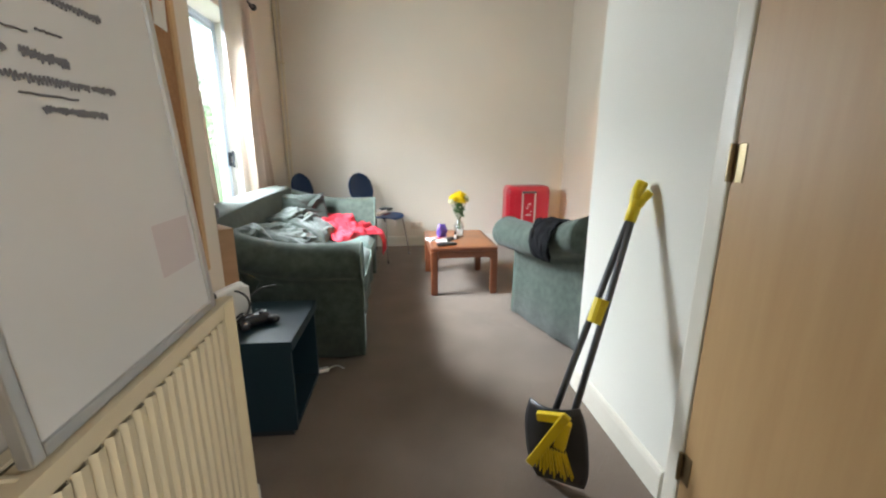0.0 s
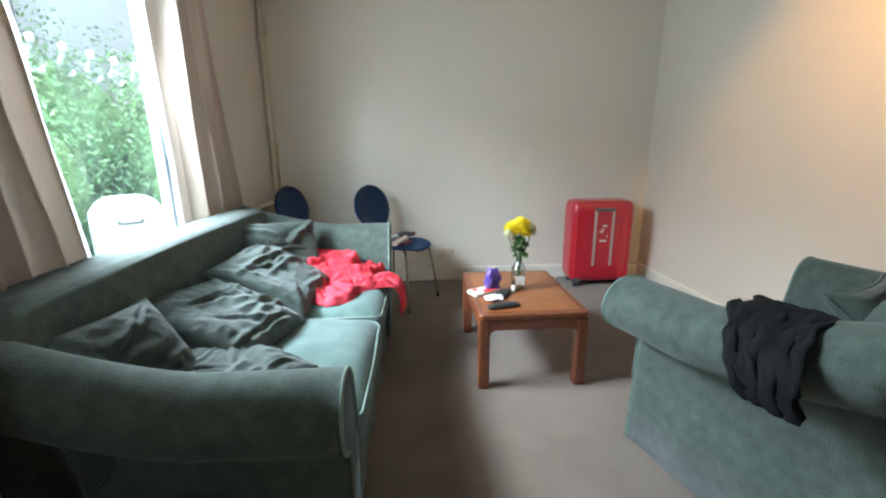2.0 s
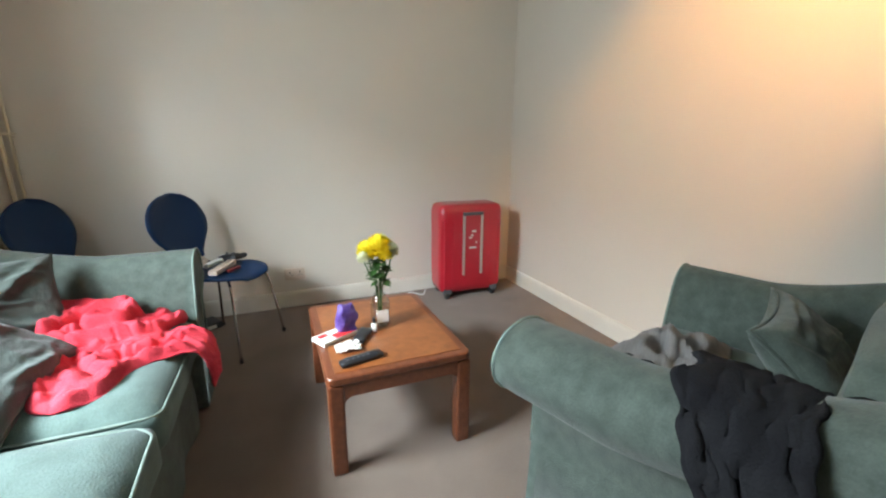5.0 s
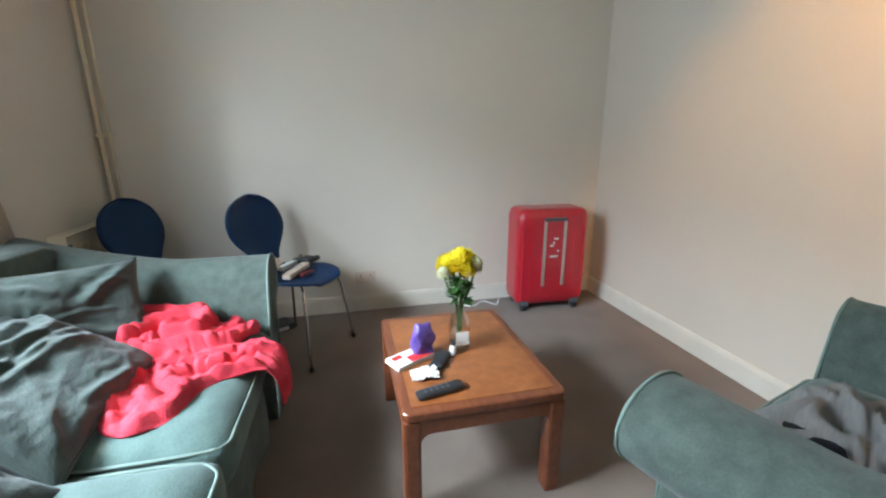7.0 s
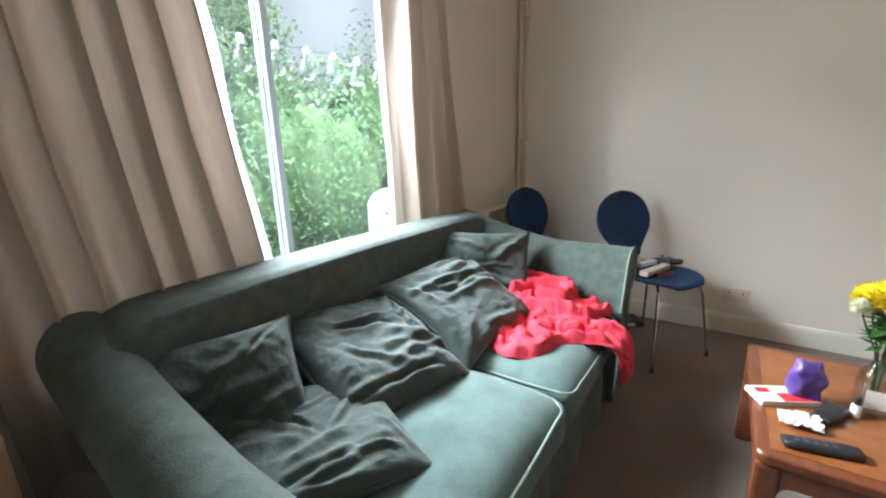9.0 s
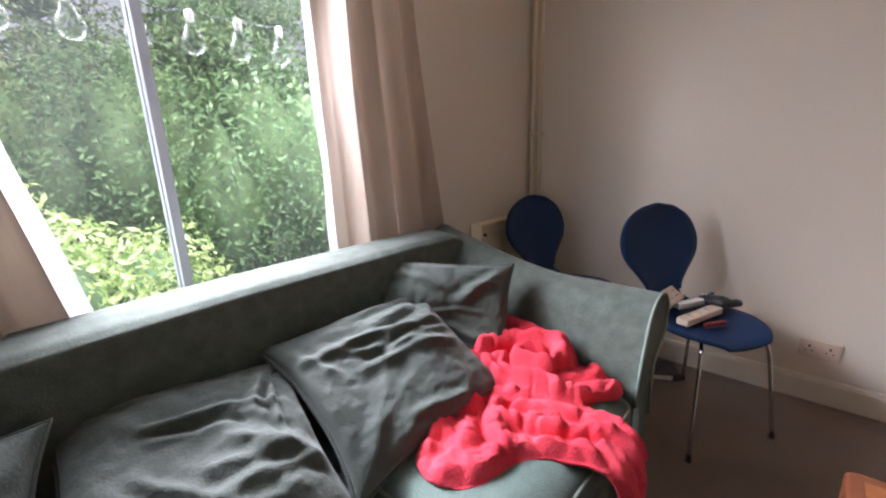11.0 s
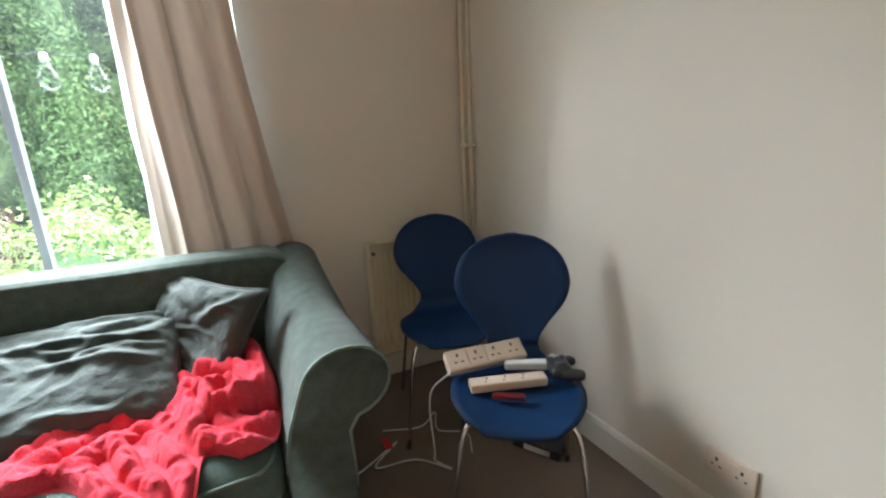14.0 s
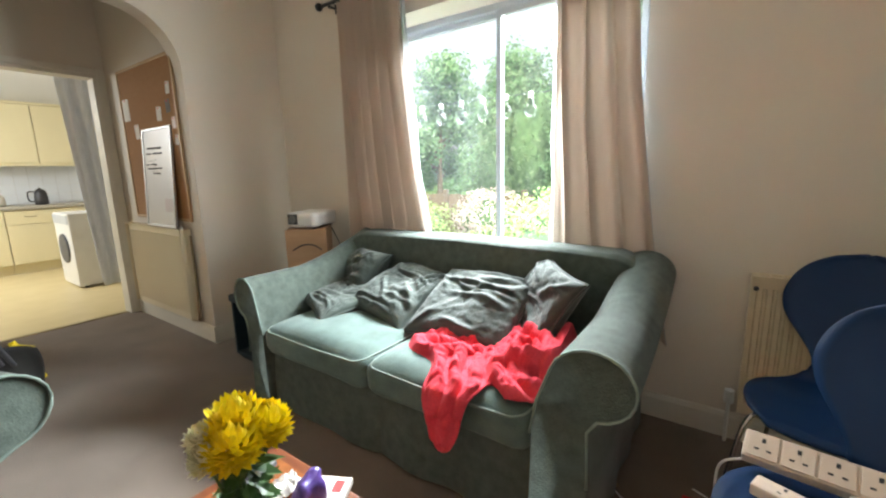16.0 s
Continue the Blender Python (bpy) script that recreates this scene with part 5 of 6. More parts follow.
def over_arm(u, v):
    pr2 = [(a * 1.05, z) for a, z in arm_profile(0.75, 0.11)]
    q = 1 + (0.16 + v * 0.58) * (len(pr2) - 3)
    i = min(int(q), len(pr2) - 2)
    f = q - i
    a = pr2[i][0] * (1 - f) + pr2[i + 1][0] * f
    z = pr2[i][1] * (1 - f) + pr2[i + 1][1] * f
    skew = 0.10 * (v - 0.4)
    y = 0.18 + u * (0.17 + 0.08 * math.sin(v * 3.0)) * (1 - 0.35 * v) + 0.05 * v - skew + 0.03 * ns(u * 3, v * 4, 2, 2)
    cx2, cz = 0.15, 0.62
    d = Vector((a - cx2, z - cz))
    d = d.normalized() * (0.034 + 0.020 * max(0, ns(u * 6, v * 2, 5, 1.7)) + 0.012 * max(0, ns(u * 14, v * 6, 3, 1)))
    return Vector((0.28 - a - d.x, y, z + d.y + 0.02 * max(0, 1 - y / 0.62)))


grid_mesh(bm, over_arm, 26, 34)
tp = part("black_garment", bm, M_BLACK, smooth=True)
tp.matrix_world = ac
so = tp.modifiers.new("thickness", "SOLIDIFY")
so.thickness, so.offset = 0.010, 1
tagged(tp, "black knitted garment draped over the armchair's rolled arm", "garment")


def crumple(name, m, w, h, height, seed, material, label, cat):
    bm = bmesh.new()

    def f(u, v):
        a, b2 = u * 2 - 1, v * 2 - 1
        r = min(1, math.hypot(a, b2))
        th = math.atan2(b2, a)
        rr = 1 + 0.18 * math.sin(3 * th + seed) + 0.1 * math.sin(5 * th)
        e = max(0, 1 - max(abs(a), abs(b2)) ** 3)
        rid = 1 - abs(ns(a * 1.5 + seed, b2 * 3, seed, 1.5)) * 2.2
        return Vector((a * w / 2 * rr, b2 * h / 2 * rr, 0.004 + e * (height * (0.5 + 0.5 * rid * (1 - r * 0.5)) + 0.02 * ns(a * 4, b2 * 4, seed, 1))))
    grid_mesh(bm, f, 34, 34)
    ob = part(name, bm, material, smooth=True)
    s2 = ob.modifiers.new("thickness", "SOLIDIFY")
    s2.thickness, s2.offset = 0.008, -1
    ob.matrix_world = m
    return tagged(ob, label, cat)


crumple("grey_garment", ac @ pose(0.56, 0.62, 0.505, 0, 0, 20), 0.55, 0.34, 0.12, 2.2, M_GREYC, "grey jersey garment heaped on the armchair seat", "garment")
crumple("dark_garment", ac @ pose(0.36, 0.60, 0.505, 0, 0, 75), 0.40, 0.20, 0.10, 5.2, M_BLACK, "black garment lying inside the armchair's arm", "garment")
cc = thing("scatter_cushion", ac @ pose(0.68, 0.30, 0.62, 50, 0, 8), "sage green scatter cushion leaning on the armchair's back", "cushion")
part("cover", pillow(0.44, 0.40, 0.15, 9.4, wrinkle=0.006), M_SOFA, cc, smooth=True)
part("piping", pillow_edge(0.44, 0.40), M_SOFA, cc, smooth=True)

# ---------------- hall ----------------
dp = thing("dustpan_and_brush", pose(0, 0, 0), "long-handled black and yellow dustpan set leaning on the white wall", "dustpan")
A, B = Vector((2.955, 4.25, 0.27)), Vector((3.205, 4.37, 0.979))
side = Vector((0.5, -0.7, 0)).normalized()
for k, off in enumerate((-0.022, 0.022)):
    part("pole", tube(bmesh.new(), [A + side * off * 1.6, A.lerp(B, 0.5) + side * off, B + side * off * 0.2], 0.0125, 12), M_GREYPL, dp, "dark grey pole", smooth=True)
mid = A.lerp(B, 0.53)
dirv = (B - A).normalized()
part("pole_clip", tube(bmesh.new(), [mid - dirv * 0.045, mid + dirv * 0.045], 0.030, 12), M_YELLOW, dp, "yellow pole clip")
gr = bmesh.new()
tube(gr, [B - dirv * 0.02, B + dirv * 0.06], [0.020, 0.022], 12)
tube(gr, smooth_path([B + dirv * 0.04, B + dirv * 0.09 + side * -0.008, (3.250, 4.40, 1.095)], 5), 0.021, 12)
tube(gr, smooth_path([B + dirv * 0.04 + side * 0.01, B + dirv * 0.07 + side * 0.022, B + dirv * 0.095 + side * 0.036], 5), 0.015, 12)
part("handle_grip", gr, M_YELLOW, dp, "yellow forked hand grip", smooth=True)
PAN = pose(2.945, 4.215, 0, 0, -6, -38)
pan = bmesh.new()
grid_mesh(pan, lambda u, v: Vector(((u - 0.5) * (0.225 - 0.05 * abs(2 * v - 1) ** 3), 0.01 - 0.075 * math.sin(v * 2.2) * math.cos((u - .5) * 2.4), 0.010 + v * 0.335)), 14, 14)
pob = part("dustpan", pan, M_DKPLAS, dp, "black dustpan", smooth=True)
pob.matrix_local = PAN
s3 = pob.modifiers.new("thickness", "SOLIDIFY")
s3.thickness, s3.offset = 0.006, 0
yb = bmesh.new()
box(yb, -0.016, 0.016, -0.010, 0.010, -0.13, 0.13, bev=0.005, m=pose(-0.005, -0.088, 0.245, 0, 32, 0))
box(yb, -0.020, 0.020, -0.014, 0.014, -0.055, 0.055, bev=0.008, m=pose(0.045, -0.080, 0.275, 0, 14, 0))
box(yb, -0.045, 0.055, -0.012, 0.012, -0.016, 0.016, bev=0.006, m=pose(0.0, -0.070, 0.325, 0, -8, 0))
part("yellow_bracket", yb, M_YELLOW, dp, "yellow folding bracket").matrix_local = PAN
br = bmesh.new()
for i in range(11):
    for j in range(2):
        x = -0.045 + i * 0.0095
        tube(br, [(x, -0.082 + j * 0.010, 0.205), (x * 1.3 + 0.01, -0.092 + j * 0.014, 0.13 - 0.012 * (i % 3))], 0.003, 4)
part("bristles", br, M_YELLOW, dp, "yellow bristles").matrix_local = PAN

r2 = radiator("radiator", pose(1.871, 2.99, 0.15, 0, 0, 90), 1.05, 0.70, "cream fluted panel radiator under the whiteboard in the passage", "")
part("side_pipe", tube(bmesh.new(), smooth_path([(1.075, -0.04, 0.0), (1.085, -0.03, 0.3), (1.085, -0.028, 0.66)], 5), 0.008, 8), M_BRASS, r2, "dull brass pipe", smooth=True)
ck = thing("cork_board", pose(0, 0, 0), "framed cork notice board with a few pinned papers above the radiator", "notice board")
part("cork", boxes((1.872, 1.882, 3.12, 4.075, 0.93, 2.07)), M_CORK, ck)
part("frame", boxes((1.872, 1.889, 3.10, 3.12, 0.91, 2.09), (1.872, 1.889, 4.075, 4.095, 0.91, 2.09), (1.872, 1.889, 3.12, 4.075, 0.91, 0.93), (1.872, 1.889, 3.12, 4.075, 2.07, 2.09), bev=0.003), M_DOOR, ck)
for i, (y, z, w, h, mt, tl) in enumerate(((3.20, 1.78, 0.12, 0.17, M_PAPER, 0), (3.36, 1.60, 0.08, 0.11, M_PAPER, 4), (4.02, 1.62, 0.055, 0.08, M_SKIN, 3), (4.035, 1.50, 0.05, 0.07, M_PAPER, -6),
                                          (3.96, 1.74, 0.07, 0.09, M_GREYC, 5), (3.99, 1.86, 0.06, 0.08, M_PAPER, -4), (3.92, 1.52, 0.06, 0.08, M_SKIN, 8), (3.80, 1.70, 0.08, 0.10, M_PAPER, -5))):
    nt = thing("pinned_paper", pose(1.8835, y, z, tl, 0, 0), ("white sheet", "small white note", "small peach photo print", "small white card", "small grey print", "white slip", "peach print", "white note")[i] + " pinned to the cork board", "paper")
    part("sheet", boxes((0.0, 0.0012, -w / 2, w / 2, -h / 2, h / 2)), mt, nt)
    b = bmesh.new()
    cyl(b, 0.004, 0.006, pose(0.004, 0, h / 2 - 0.012, 0, 90, 0), 8)
    part("pin", b, M_REDP, nt)
wbd = thing("whiteboard", pose(0, 0, 0), "small framed whiteboard with smudged marker writing, stood on the radiator", "whiteboard")
LEAN = pose(1.940, 0, 0.86, 0, -4, 0)
part("board", boxes((-0.008, 0.0, 3.475, 3.945, 0.012, 0.73), m=LEAN), M_WBOARD, wbd)
part("frame", boxes((-0.012, 0.006, 3.455, 3.475, 0.0, 0.75), (-0.012, 0.006, 3.945, 3.965, 0.0, 0.75), (-0.012, 0.006, 3.475, 3.945, 0.0, 0.018), (-0.012, 0.006, 3.475, 3.945, 0.732, 0.75), bev=0.003, m=LEAN), M_ALU, wbd)
ink = bmesh.new()
rng2 = random.Random(11)
for (y0, y1, z, amp, fr) in ((3.55, 3.64, 0.505, 0.0015, 2), (3.655, 3.70, 0.512, 0.0015, 2), (3.585, 3.60, 0.478, 0.006, 3), (3.62, 3.70, 0.478, 0.010, 7), (3.50, 3.56, 0.478, 0.006, 5), (3.53, 3.73, 0.448, 0.008, 14),
                             (3.735, 3.79, 0.448, 0.007, 5), (3.60, 3.70, 0.428, 0.001, 1), (3.63, 3.755, 0.410, 0.007, 11), (3.52, 3.60, 0.56, 0.008, 6), (3.64, 3.80, 0.56, 0.009, 10), (3.54, 3.80, 0.60, 0.009, 15)):
    n = max(4, fr * 6)
    pts = [(0.0018, y0 + (y1 - y0) * i / n, z + amp * math.sin(i * 2.1) * rng2.uniform(0.4, 1.0)) for i in range(n + 1)]
    tube(ink, pts, 0.0016, 4)
io = part("writing", ink, M_INK, wbd, "illegible smudged black marker writing")
io.matrix_local = LEAN
part("smudge", boxes((0.0, 0.0006, 3.80, 3.93, 0.12, 0.22), m=LEAN), mat("pink_smudge", (0.60, 0.52, 0.52), 0.4), wbd, "faint pink smudge")
mk = thing("marker_pen", pose(1.93, 4.02, 0.868, 0, 0, 70), "white marker pen with a black cap on top of the radiator", "marker pen")
b = bmesh.new()
cyl(b, 0.009, 0.09, pose(0.03, 0, 0.0, 0, 90, 0), 12, bev=0.002)
part("barrel", b, M_WHITEPL, mk, smooth=False)
b = bmesh.new()
cyl(b, 0.010, 0.045, pose(-0.038, 0, 0.0, 0, 90, 0), 12, bev=0.002)
part("cap", b, M_DKPLAS, mk, "black cap")

# ---------------- kitchen, seen through its doorway ----------------
for i in range(5):
    x0 = 1.20 + i * 0.5
    cu = thing("base_cabinet", pose(x0, -0.998, 0), "cream fitted kitchen base cabinet with a drawer", "kitchen cabinet", "kitchen base cabinets")
    part("carcass", boxes((0.002, 0.498, 0.0, 0.575, 0.12, 0.86)), M_CAB, cu)
    part("plinth", boxes((0.002, 0.498, 0.02, 0.52, 0.0, 0.119)), M_CAB, cu)
    part("door", boxes((0.006, 0.494, 0.577, 0.597, 0.14, 0.66), bev=0.004), M_CAB, cu)
    part("drawer_front", boxes((0.006, 0.494, 0.577, 0.597, 0.67, 0.845), bev=0.004), M_CAB, cu)
    part("handle", tube(bmesh.new(), smooth_path([(0.19, 0.597, 0.77), (0.21, 0.62, 0.765), (0.29, 0.62, 0.765), (0.31, 0.597, 0.77)], 4), 0.005, 8), M_BRASS, cu, smooth=True)
    wu = thing("wall_cabinet", pose(x0, -0.998, 1.46), "cream fitted kitchen wall cabinet", "kitchen cabinet", "kitchen wall cabinets")
    part("carcass", boxes((0.002, 0.498, 0.0, 0.30, 0.0, 0.80)), M_CAB, wu)
    part("door", boxes((0.006, 0.494, 0.302, 0.322, 0.02, 0.79), bev=0.004), M_CAB, wu)
    part("cornice", boxes((0.0, 0.5, 0.30, 0.335, 0.80, 0.83), (0.0, 0.5, 0.30, 0.330, -0.025, 0.0)), M_CAB, wu)
tagged(part("worktop", boxes((1.19, 3.72, -0.998, -0.38, 0.865, 0.90), bev=0.006), M_WTOP), "speckled beige kitchen worktop across the base cabinets", "worktop")
sp = tagged(new("splashback"), kind="structure")
for i in range(17):
    for j in range(4):
        part("tile", boxes((1.20 + i * 0.15, 1.347 + i * 0.15, -0.999, -0.992, 0.905 + j * 0.14, 1.042 + j * 0.14), bev=0.002), M_TILE, sp)
for nm, x, y, r, h, mt, lb in (("kettle", 1.75, -0.72, 0.075, 0.22, M_DKPLAS, "dark electric kettle on the worktop"), ("storage_jar", 2.15, -0.78, 0.05, 0.15, M_WTOP, "beige storage jar on the worktop"),
                               ("storage_jar", 2.40, -0.80, 0.045, 0.12, M_DKPLAS, "dark storage jar on the worktop")):
    kt = thing(nm, pose(x, y, 0.90), lb, nm.replace("_", " "))
    part("body", lathe([(r, 0), (r * 1.05, h * 0.3), (r * 0.9, h * 0.8), (r * 0.6, h * 0.93), (0.001, h * 0.94)], 20), mt, kt, smooth=True)
    part("lid", lathe([(r * 0.55, h * 0.941), (r * 0.5, h), (0.012, h * 1.01), (0.012, h * 1.08), (0.001, h * 1.09)], 16), mt, kt, smooth=True)
    if nm == "kettle":
        part("handle", tube(bmesh.new(), smooth_path([(r * 0.8, 0, h * 0.85), (r * 1.7, 0, h * 0.8), (r * 1.7, 0, h * 0.3), (r, 0, h * 0.2)], 5), 0.009, 8), mt, kt, smooth=True)
wm = thing("washing_machine", pose(1.38, 0.68, 0), "white front-loading washing machine in the kitchen", "washing machine")
part("body", boxes((0, 0.57, 0, 0.59, 0.02, 0.86), bev=0.012), M_WHITEPL, wm)
b = bmesh.new()
cyl(b, 0.17, 0.03, pose(0.575, 0.30, 0.45, 0, 90, 0), 32, bev=0.008)
part("door", b, M_GREYPL, wm, "round grey door")
part("control_panel", boxes((0.571, 0.578, 0.02, 0.57, 0.74, 0.84), bev=0.002), M_UPVC, wm)
for y in (0.05, 0.54):
    for x in (0.07, 0.5):
        b = bmesh.new()
        cyl(b, 0.02, 0.02, pose(x, y, 0.01), 10)
        part("foot", b, M_DKPLAS, wm)
dc = thing("door_curtain", pose(0, 0, 0), "pale bluish white drape hanging inside the kitchen doorway", "curtain")
bm = bmesh.new()
grid_mesh(bm, lambda u, v: Vector((1.74 + u * 0.28 + 0.10 * (v - 0.5), 2.15 + 0.02 * math.sin(u * 16 + v) + 0.06 * u, 0.18 + v * 2.10)), 50, 16)
dco = part("fabric", bm, M_DRAPE, dc, smooth=True)
s4 = dco.modifiers.new("thickness", "SOLIDIFY")
s4.thickness = 0.003
part("rail", tube(bmesh.new(), [(1.72, 2.15, 2.285), (2.12, 2.22, 2.285)], 0.008, 8), M_WHITEPL, dc)


# ---------------- garden ----------------
GZ = -0.25
st("ground", boxes((-300, 0.42, -300, 300, GZ - 0.3, GZ), (0.42, 300, 8.5, 300, GZ - 0.3, GZ), (0.42, 300, -300, -1.3, GZ - 0.3, GZ), (5.1, 300, -1.3, 8.5, GZ - 0.3, GZ)), M_GRASS)
st("path", boxes((0.42, 0.83, -1.3, 8.5, GZ - 0.3, GZ + 0.02)), M_BRICK)


def leaves(rng3, centres, n, size, squash=0.85, flat=False):
    """n folded leaves on the lumpy shells of the ellipsoids given as (x, y, z, rx, ry, rz)."""
    vol = np.array([c[3] * c[4] + c[4] * c[5] + c[3] * c[5] for c in centres])
    pick = rng3.choice(len(centres), n, p=vol / vol.sum())
    C = np.array(centres)[pick]
    d = rng3.normal(size=(n, 3))
    d /= np.linalg.norm(d, axis=1)[:, None]
    rad = 0.62 + 0.48 * rng3.random(n) ** 0.5
    lump = 1 + 0.16 * np.sin(d[:, 0] * 6 + C[:, 0] * 7) * np.sin(d[:, 1] * 5 + C[:, 1] * 5) + 0.12 * np.sin(d[:, 2] * 9 + C[:, 1] * 3)
    P = C[:, :3] + d * C[:, 3:] * (rad * lump)[:, None]
    P[:, 2] = np.maximum(P[:, 2], GZ + 0.02)
    nrm = d + rng3.normal(size=(n, 3)) * 0.55
    nrm /= np.linalg.norm(nrm, axis=1)[:, None]
    t = np.cross(nrm, rng3.normal(size=(n, 3)))
    t /= np.linalg.norm(t, axis=1)[:, None]
    b = np.cross(nrm, t)
    s = size * (0.6 + 0.8 * rng3.random(n))[:, None]
    V = np.stack([P - t * s, P + b * s * 0.42 + nrm * s * 0.12, P + t * s, P - b * s * 0.42 + nrm * s * 0.12], 1).reshape(-1, 3)
    i = np.arange(n)[:, None] * 4
    F = np.concatenate([i + [0, 1, 2], i + [0, 2, 3]], 1).reshape(-1, 3)
    return V, F


def leaf_mesh(name, parent, centres, n, size, material, seed, label=""):
    rng3 = np.random.default_rng(seed)
    V, F = leaves(rng3, centres, n, size)
    me = bpy.data.meshes.new(name)
    me.from_pydata(V.tolist(), [], F.tolist())
    return link(name, me, material, parent, label)


# Added dark blobs inside the leaves: stop see-through and stand for inner shade.
def core(parent, centres, material, name="shade_filler"):
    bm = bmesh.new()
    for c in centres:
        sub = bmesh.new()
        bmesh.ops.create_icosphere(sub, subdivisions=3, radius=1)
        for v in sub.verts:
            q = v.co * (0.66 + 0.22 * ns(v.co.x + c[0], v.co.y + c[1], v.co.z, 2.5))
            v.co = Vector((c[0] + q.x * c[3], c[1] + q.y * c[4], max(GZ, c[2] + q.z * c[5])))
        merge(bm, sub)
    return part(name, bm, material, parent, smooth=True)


# dark green with the shade deep between the leaves put into its colour
M_LEAFSHADE = mat("foliage_shade", (0.05, 0.09, 0.04), 0.9, color2=(0.10, 0.17, 0.07), scale=14, mix=0.4, bump=1.0, bump_scale=30)


def shrub(name, centres, n, size, material, seed, label, cat="shrub"):
    s = thing(name, pose(centres[0][0], centres[0][1], GZ), label, cat)
    inv = Matrix.Translation((-centres[0][0], -centres[0][1], -GZ))
    for o in (leaf_mesh("foliage", s, centres, n, size, material, seed), core(s, centres, M_LEAFSHADE)):
        o.matrix_local = inv
    return s


def tree(x, y, h, spread, n, size, material, seed, label):
    t = thing("tree", pose(x, y, GZ), label, "tree", "garden trees")
    r3 = random.Random(seed)
    bm = bmesh.new()
    tube(bm, smooth_path([(0, 0, 0), (0.05, 0.03, h * 0.3), (-0.04, 0.05, h * 0.6), (0.0, 0.0, h * 0.92)], 5), [0.14 * (1 - 0.85 * i / 15) for i in range(16)], 9)
    centres = []
    for k in range(15):
        a, f = r3.uniform(0, 6.28), 0.28 + 0.66 * k / 14
        rr = spread * (1.15 - f) * r3.uniform(0.6, 1.0) + 0.15
        end = (rr * math.cos(a), rr * math.sin(a), h * f + r3.uniform(0.0, 0.4))
        tube(bm, smooth_path([(0, 0, h * f * 0.8), (end[0] * 0.5, end[1] * 0.5, h * f * 0.92), end], 4), [0.05 - 0.004 * i for i in range(9)], 6)
        centres.append((*end, spread * r3.uniform(0.34, 0.5), spread * r3.uniform(0.34, 0.5), spread * r3.uniform(0.25, 0.42)))
    part("trunk", bm, M_BARK, t, "brown trunk with spreading limbs", smooth=True)
    centres = [(cx, cy, cz + GZ, a, b, c) for cx, cy, cz, a, b, c in centres]
    o = leaf_mesh("crown", t, centres, n, size, material, seed)
    o.matrix_local = Matrix.Translation((0, 0, -GZ))
    o = core(t, [(*c[:3], *[v * 0.8 for v in c[3:]]) for c in centres], M_LEAFSHADE)
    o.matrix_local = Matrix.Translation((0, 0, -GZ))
    return t


# ivy-clad hedge running away from the window
shrub("ivy_hedge", [(-1.1 - 0.25 * k + 0.1 * (k % 2), 8.3 - 0.32 * k, 0.75 + 0.15 * (k % 3), 0.75, 0.6, 1.15) for k in range(7)] + [(0.1, 8.9, 0.6, 0.7, 0.6, 1.3), (-0.4, 9.6, 0.8, 0.9, 0.8, 1.4), (-1.6, 9.4, 1.0, 1.2, 1.0, 1.7)],
      36000, 0.030, M_LEAF1, 1, "dense ivy-clad garden hedge beyond the window", "hedge")
shrub("variegated_shrub", [(-0.60, 5.75, 0.22, 0.55, 0.62, 0.62), (-0.85, 6.4, 0.15, 0.5, 0.5, 0.52), (-0.8, 5.1, 0.1, 0.5, 0.5, 0.5), (-1.1, 5.75, 0.50, 0.42, 0.45, 0.5)], 11000, 0.030, M_LEAF3, 2, "low variegated yellow-green shrub close under the window", "shrub")
shrub("conifer_hedge", [(-4.2 + 0.2 * (k % 2), 3.6 + k * 0.75, 1.0 + 0.3 * (k % 2), 0.9, 0.8, 1.7) for k in range(7)], 32000, 0.038, M_LEAF2, 3, "dark conifer hedge across the garden", "hedge")
shrub("blossom_shrub", [(-1.95, 4.55, 0.55, 0.42, 0.42, 0.42), (-2.3, 4.1, 0.45, 0.4, 0.4, 0.4)], 4200, 0.026, M_LEAF4, 4, "shrub covered in pale pink blossom", "shrub")
shrub("light_conifer", [(-2.35, 6.75, 0.25 + 0.35 * k, 0.42 - 0.07 * k, 0.42 - 0.07 * k, 0.42) for k in range(4)], 7000, 0.026, M_LEAF3, 15, "small golden-green conical conifer in the garden", "conifer")
shrub("low_shrub", [(-1.5, 3.4, 0.15, 0.6, 0.5, 0.5), (-2.2, 3.0, 0.2, 0.6, 0.6, 0.6), (-1.2, 4.9, -0.05, 0.4, 0.4, 0.25)], 6000, 0.03, M_LEAF3, 5, "rounded light green garden shrub", "shrub")
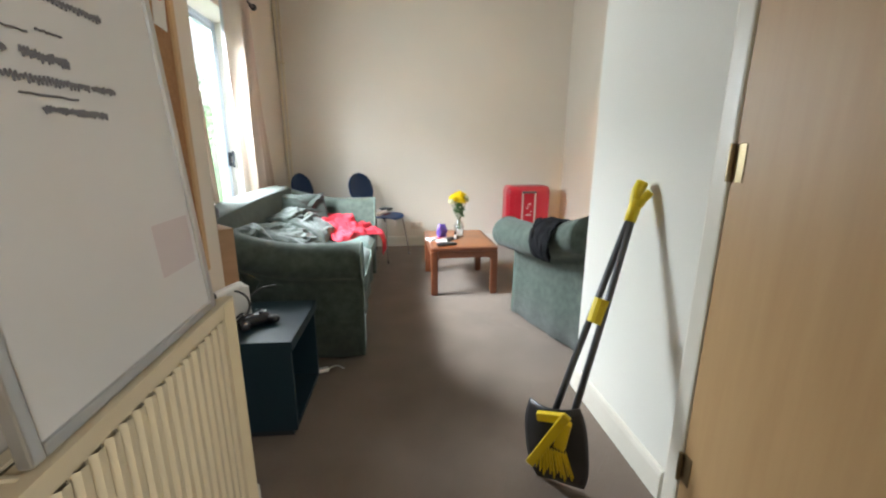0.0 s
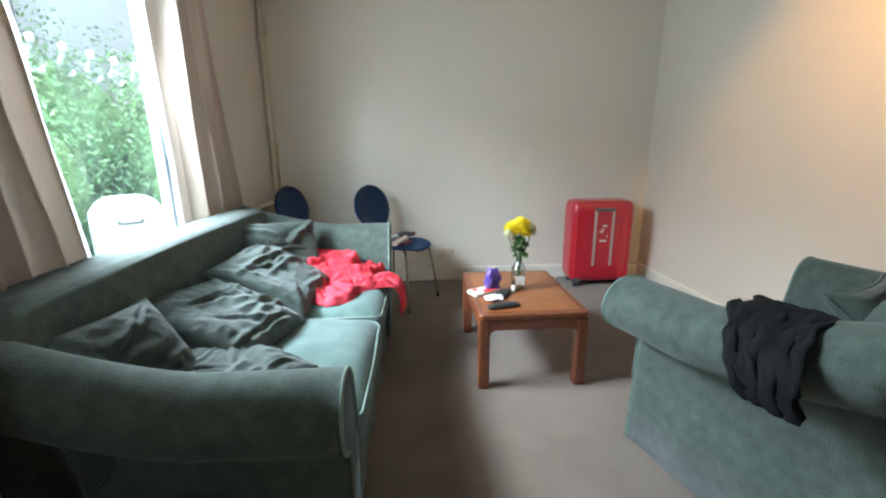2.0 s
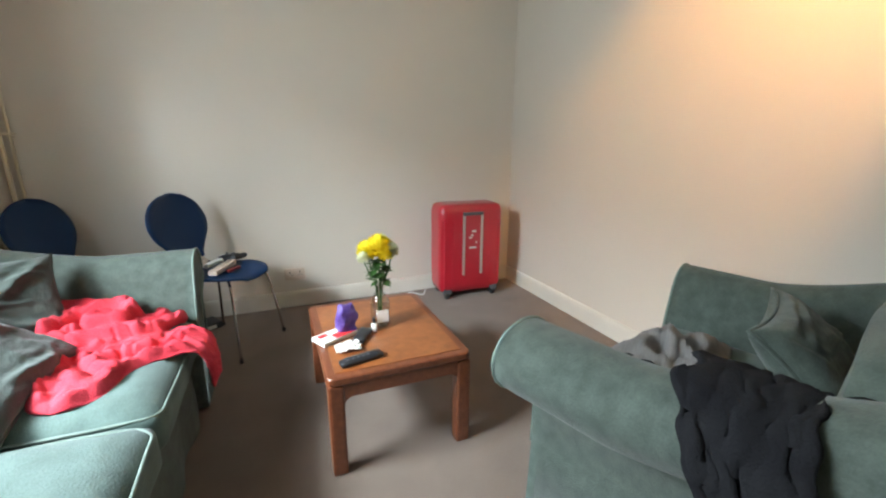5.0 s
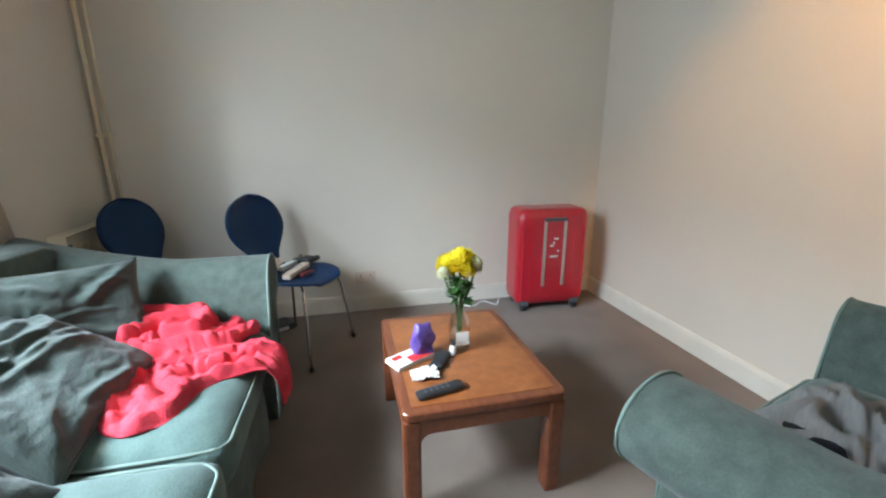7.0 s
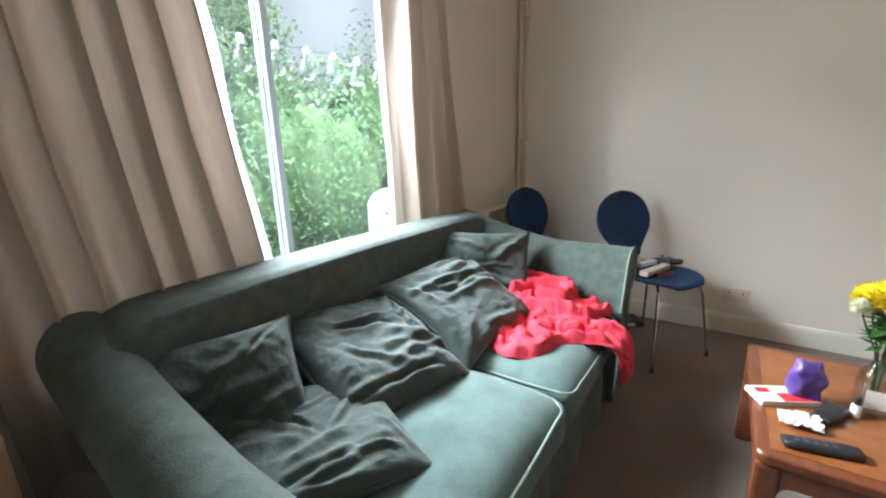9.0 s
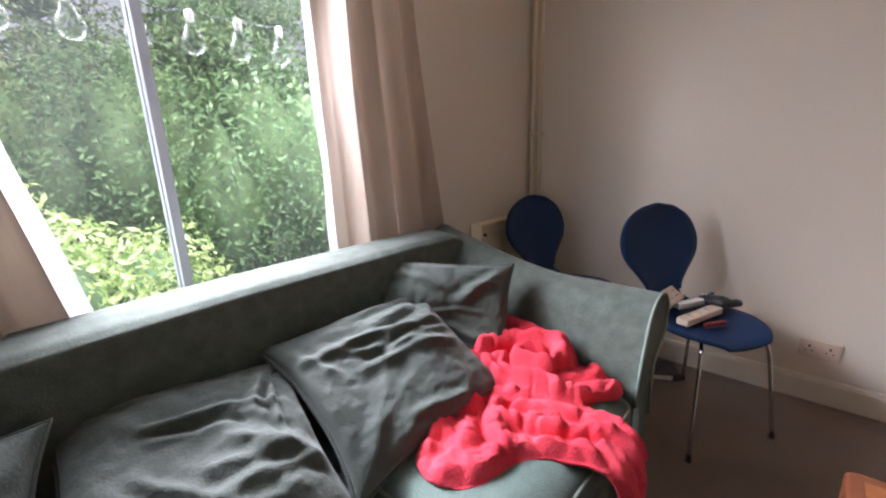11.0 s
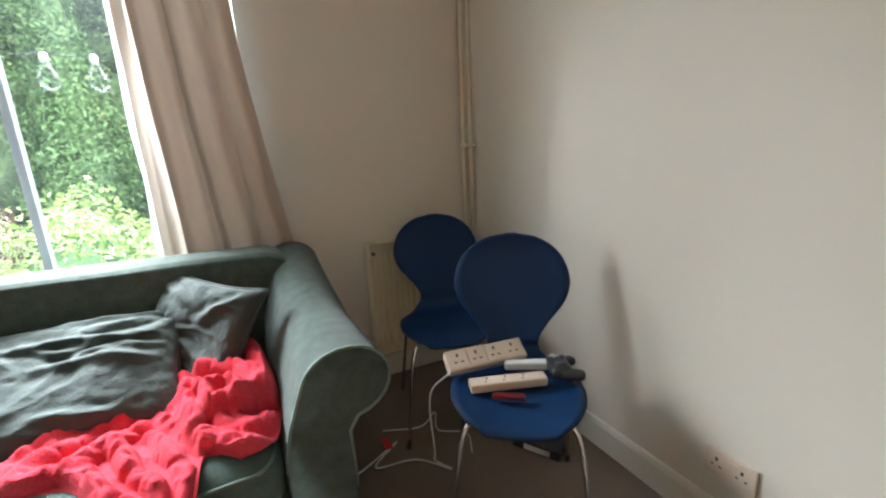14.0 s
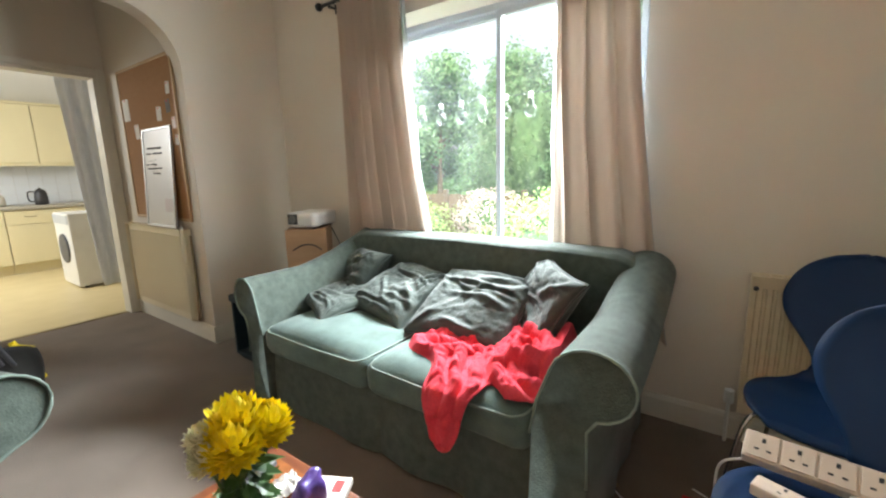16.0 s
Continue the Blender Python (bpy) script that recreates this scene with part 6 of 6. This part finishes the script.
shrub("cypress", [(-3.1, 5.35, 0.6 + 0.42 * k, 0.62 - 0.08 * k, 0.62 - 0.08 * k, 0.6) for k in range(6)], 12000, 0.034, M_LEAF5, 6, "bright green conical conifer in the garden", "conifer")
tree(-6.5, 6.2, 5.2, 1.7, 15000, 0.055, M_LEAF2, 7, "tall dark garden tree with an uneven crown")
tree(-4.6, 8.6, 4.6, 1.5, 14000, 0.05, M_LEAF5, 8, "leafy garden tree with spreading limbs")
tree(-8.5, 2.0, 4.6, 1.9, 14000, 0.065, M_LEAF5, 9, "broad leafy tree at the garden's far side")
tree(-10.5, -2.5, 5.2, 2.2, 9000, 0.10, M_LEAF5, 10, "broad pale green tree beyond the garden")
tree(-7.0, -3.5, 3.8, 1.6, 7000, 0.08, M_LEAF2, 12, "dark green tree beyond the lawn")
tree(-13.0, 3.5, 6.0, 2.6, 8000, 0.12, M_LEAF5, 13, "tall distant tree behind the hedge")
far = shrub("far_tree_line", [(-24 + 3 * math.sin(k * 2.3), -26 + k * 3.1, 0.8 + 0.8 * math.sin(k * 1.7), 2.6, 2.2, 2.6 + 0.7 * math.sin(k)) for k in range(20)], 26000, 0.20, M_LEAF5, 14, "distant belt of mixed trees", "trees")
far["kind"] = "stuff"
fence = thing("garden_fence", pose(0, 0, GZ), "weathered brown panel fence at the back of the garden", "fence")
for k in range(26):
    part("board", boxes((-3.25, -3.23, 1.2 + k * 0.13, 1.325 + k * 0.13, 0.02, 1.05 + 0.01 * (k % 3))), M_BARK, fence)
for k in range(3):
    part("post", boxes((-3.229, -3.15, 1.2 + k * 1.6, 1.28 + k * 1.6, 0, 1.15), bev=0.005), M_BARK, fence)
gc = thing("garden_storage_pod", pose(-0.05, 7.95, GZ, 0, 0, 35), "rounded white plastic storage pod with a dark handle outside the window", "storage pod")
part("body", softbox(0.52, 0.42, 1.10, 0.18, 8), M_UPVC, gc, smooth=True).location = (0, 0, 0.55)
part("handle", tube(bmesh.new(), smooth_path([(0.08, -0.215, 0.92), (0.08, -0.24, 0.90), (-0.06, -0.24, 0.90), (-0.06, -0.215, 0.92)], 4), 0.010, 8), M_DKPLAS, gc, "dark handle", smooth=True)
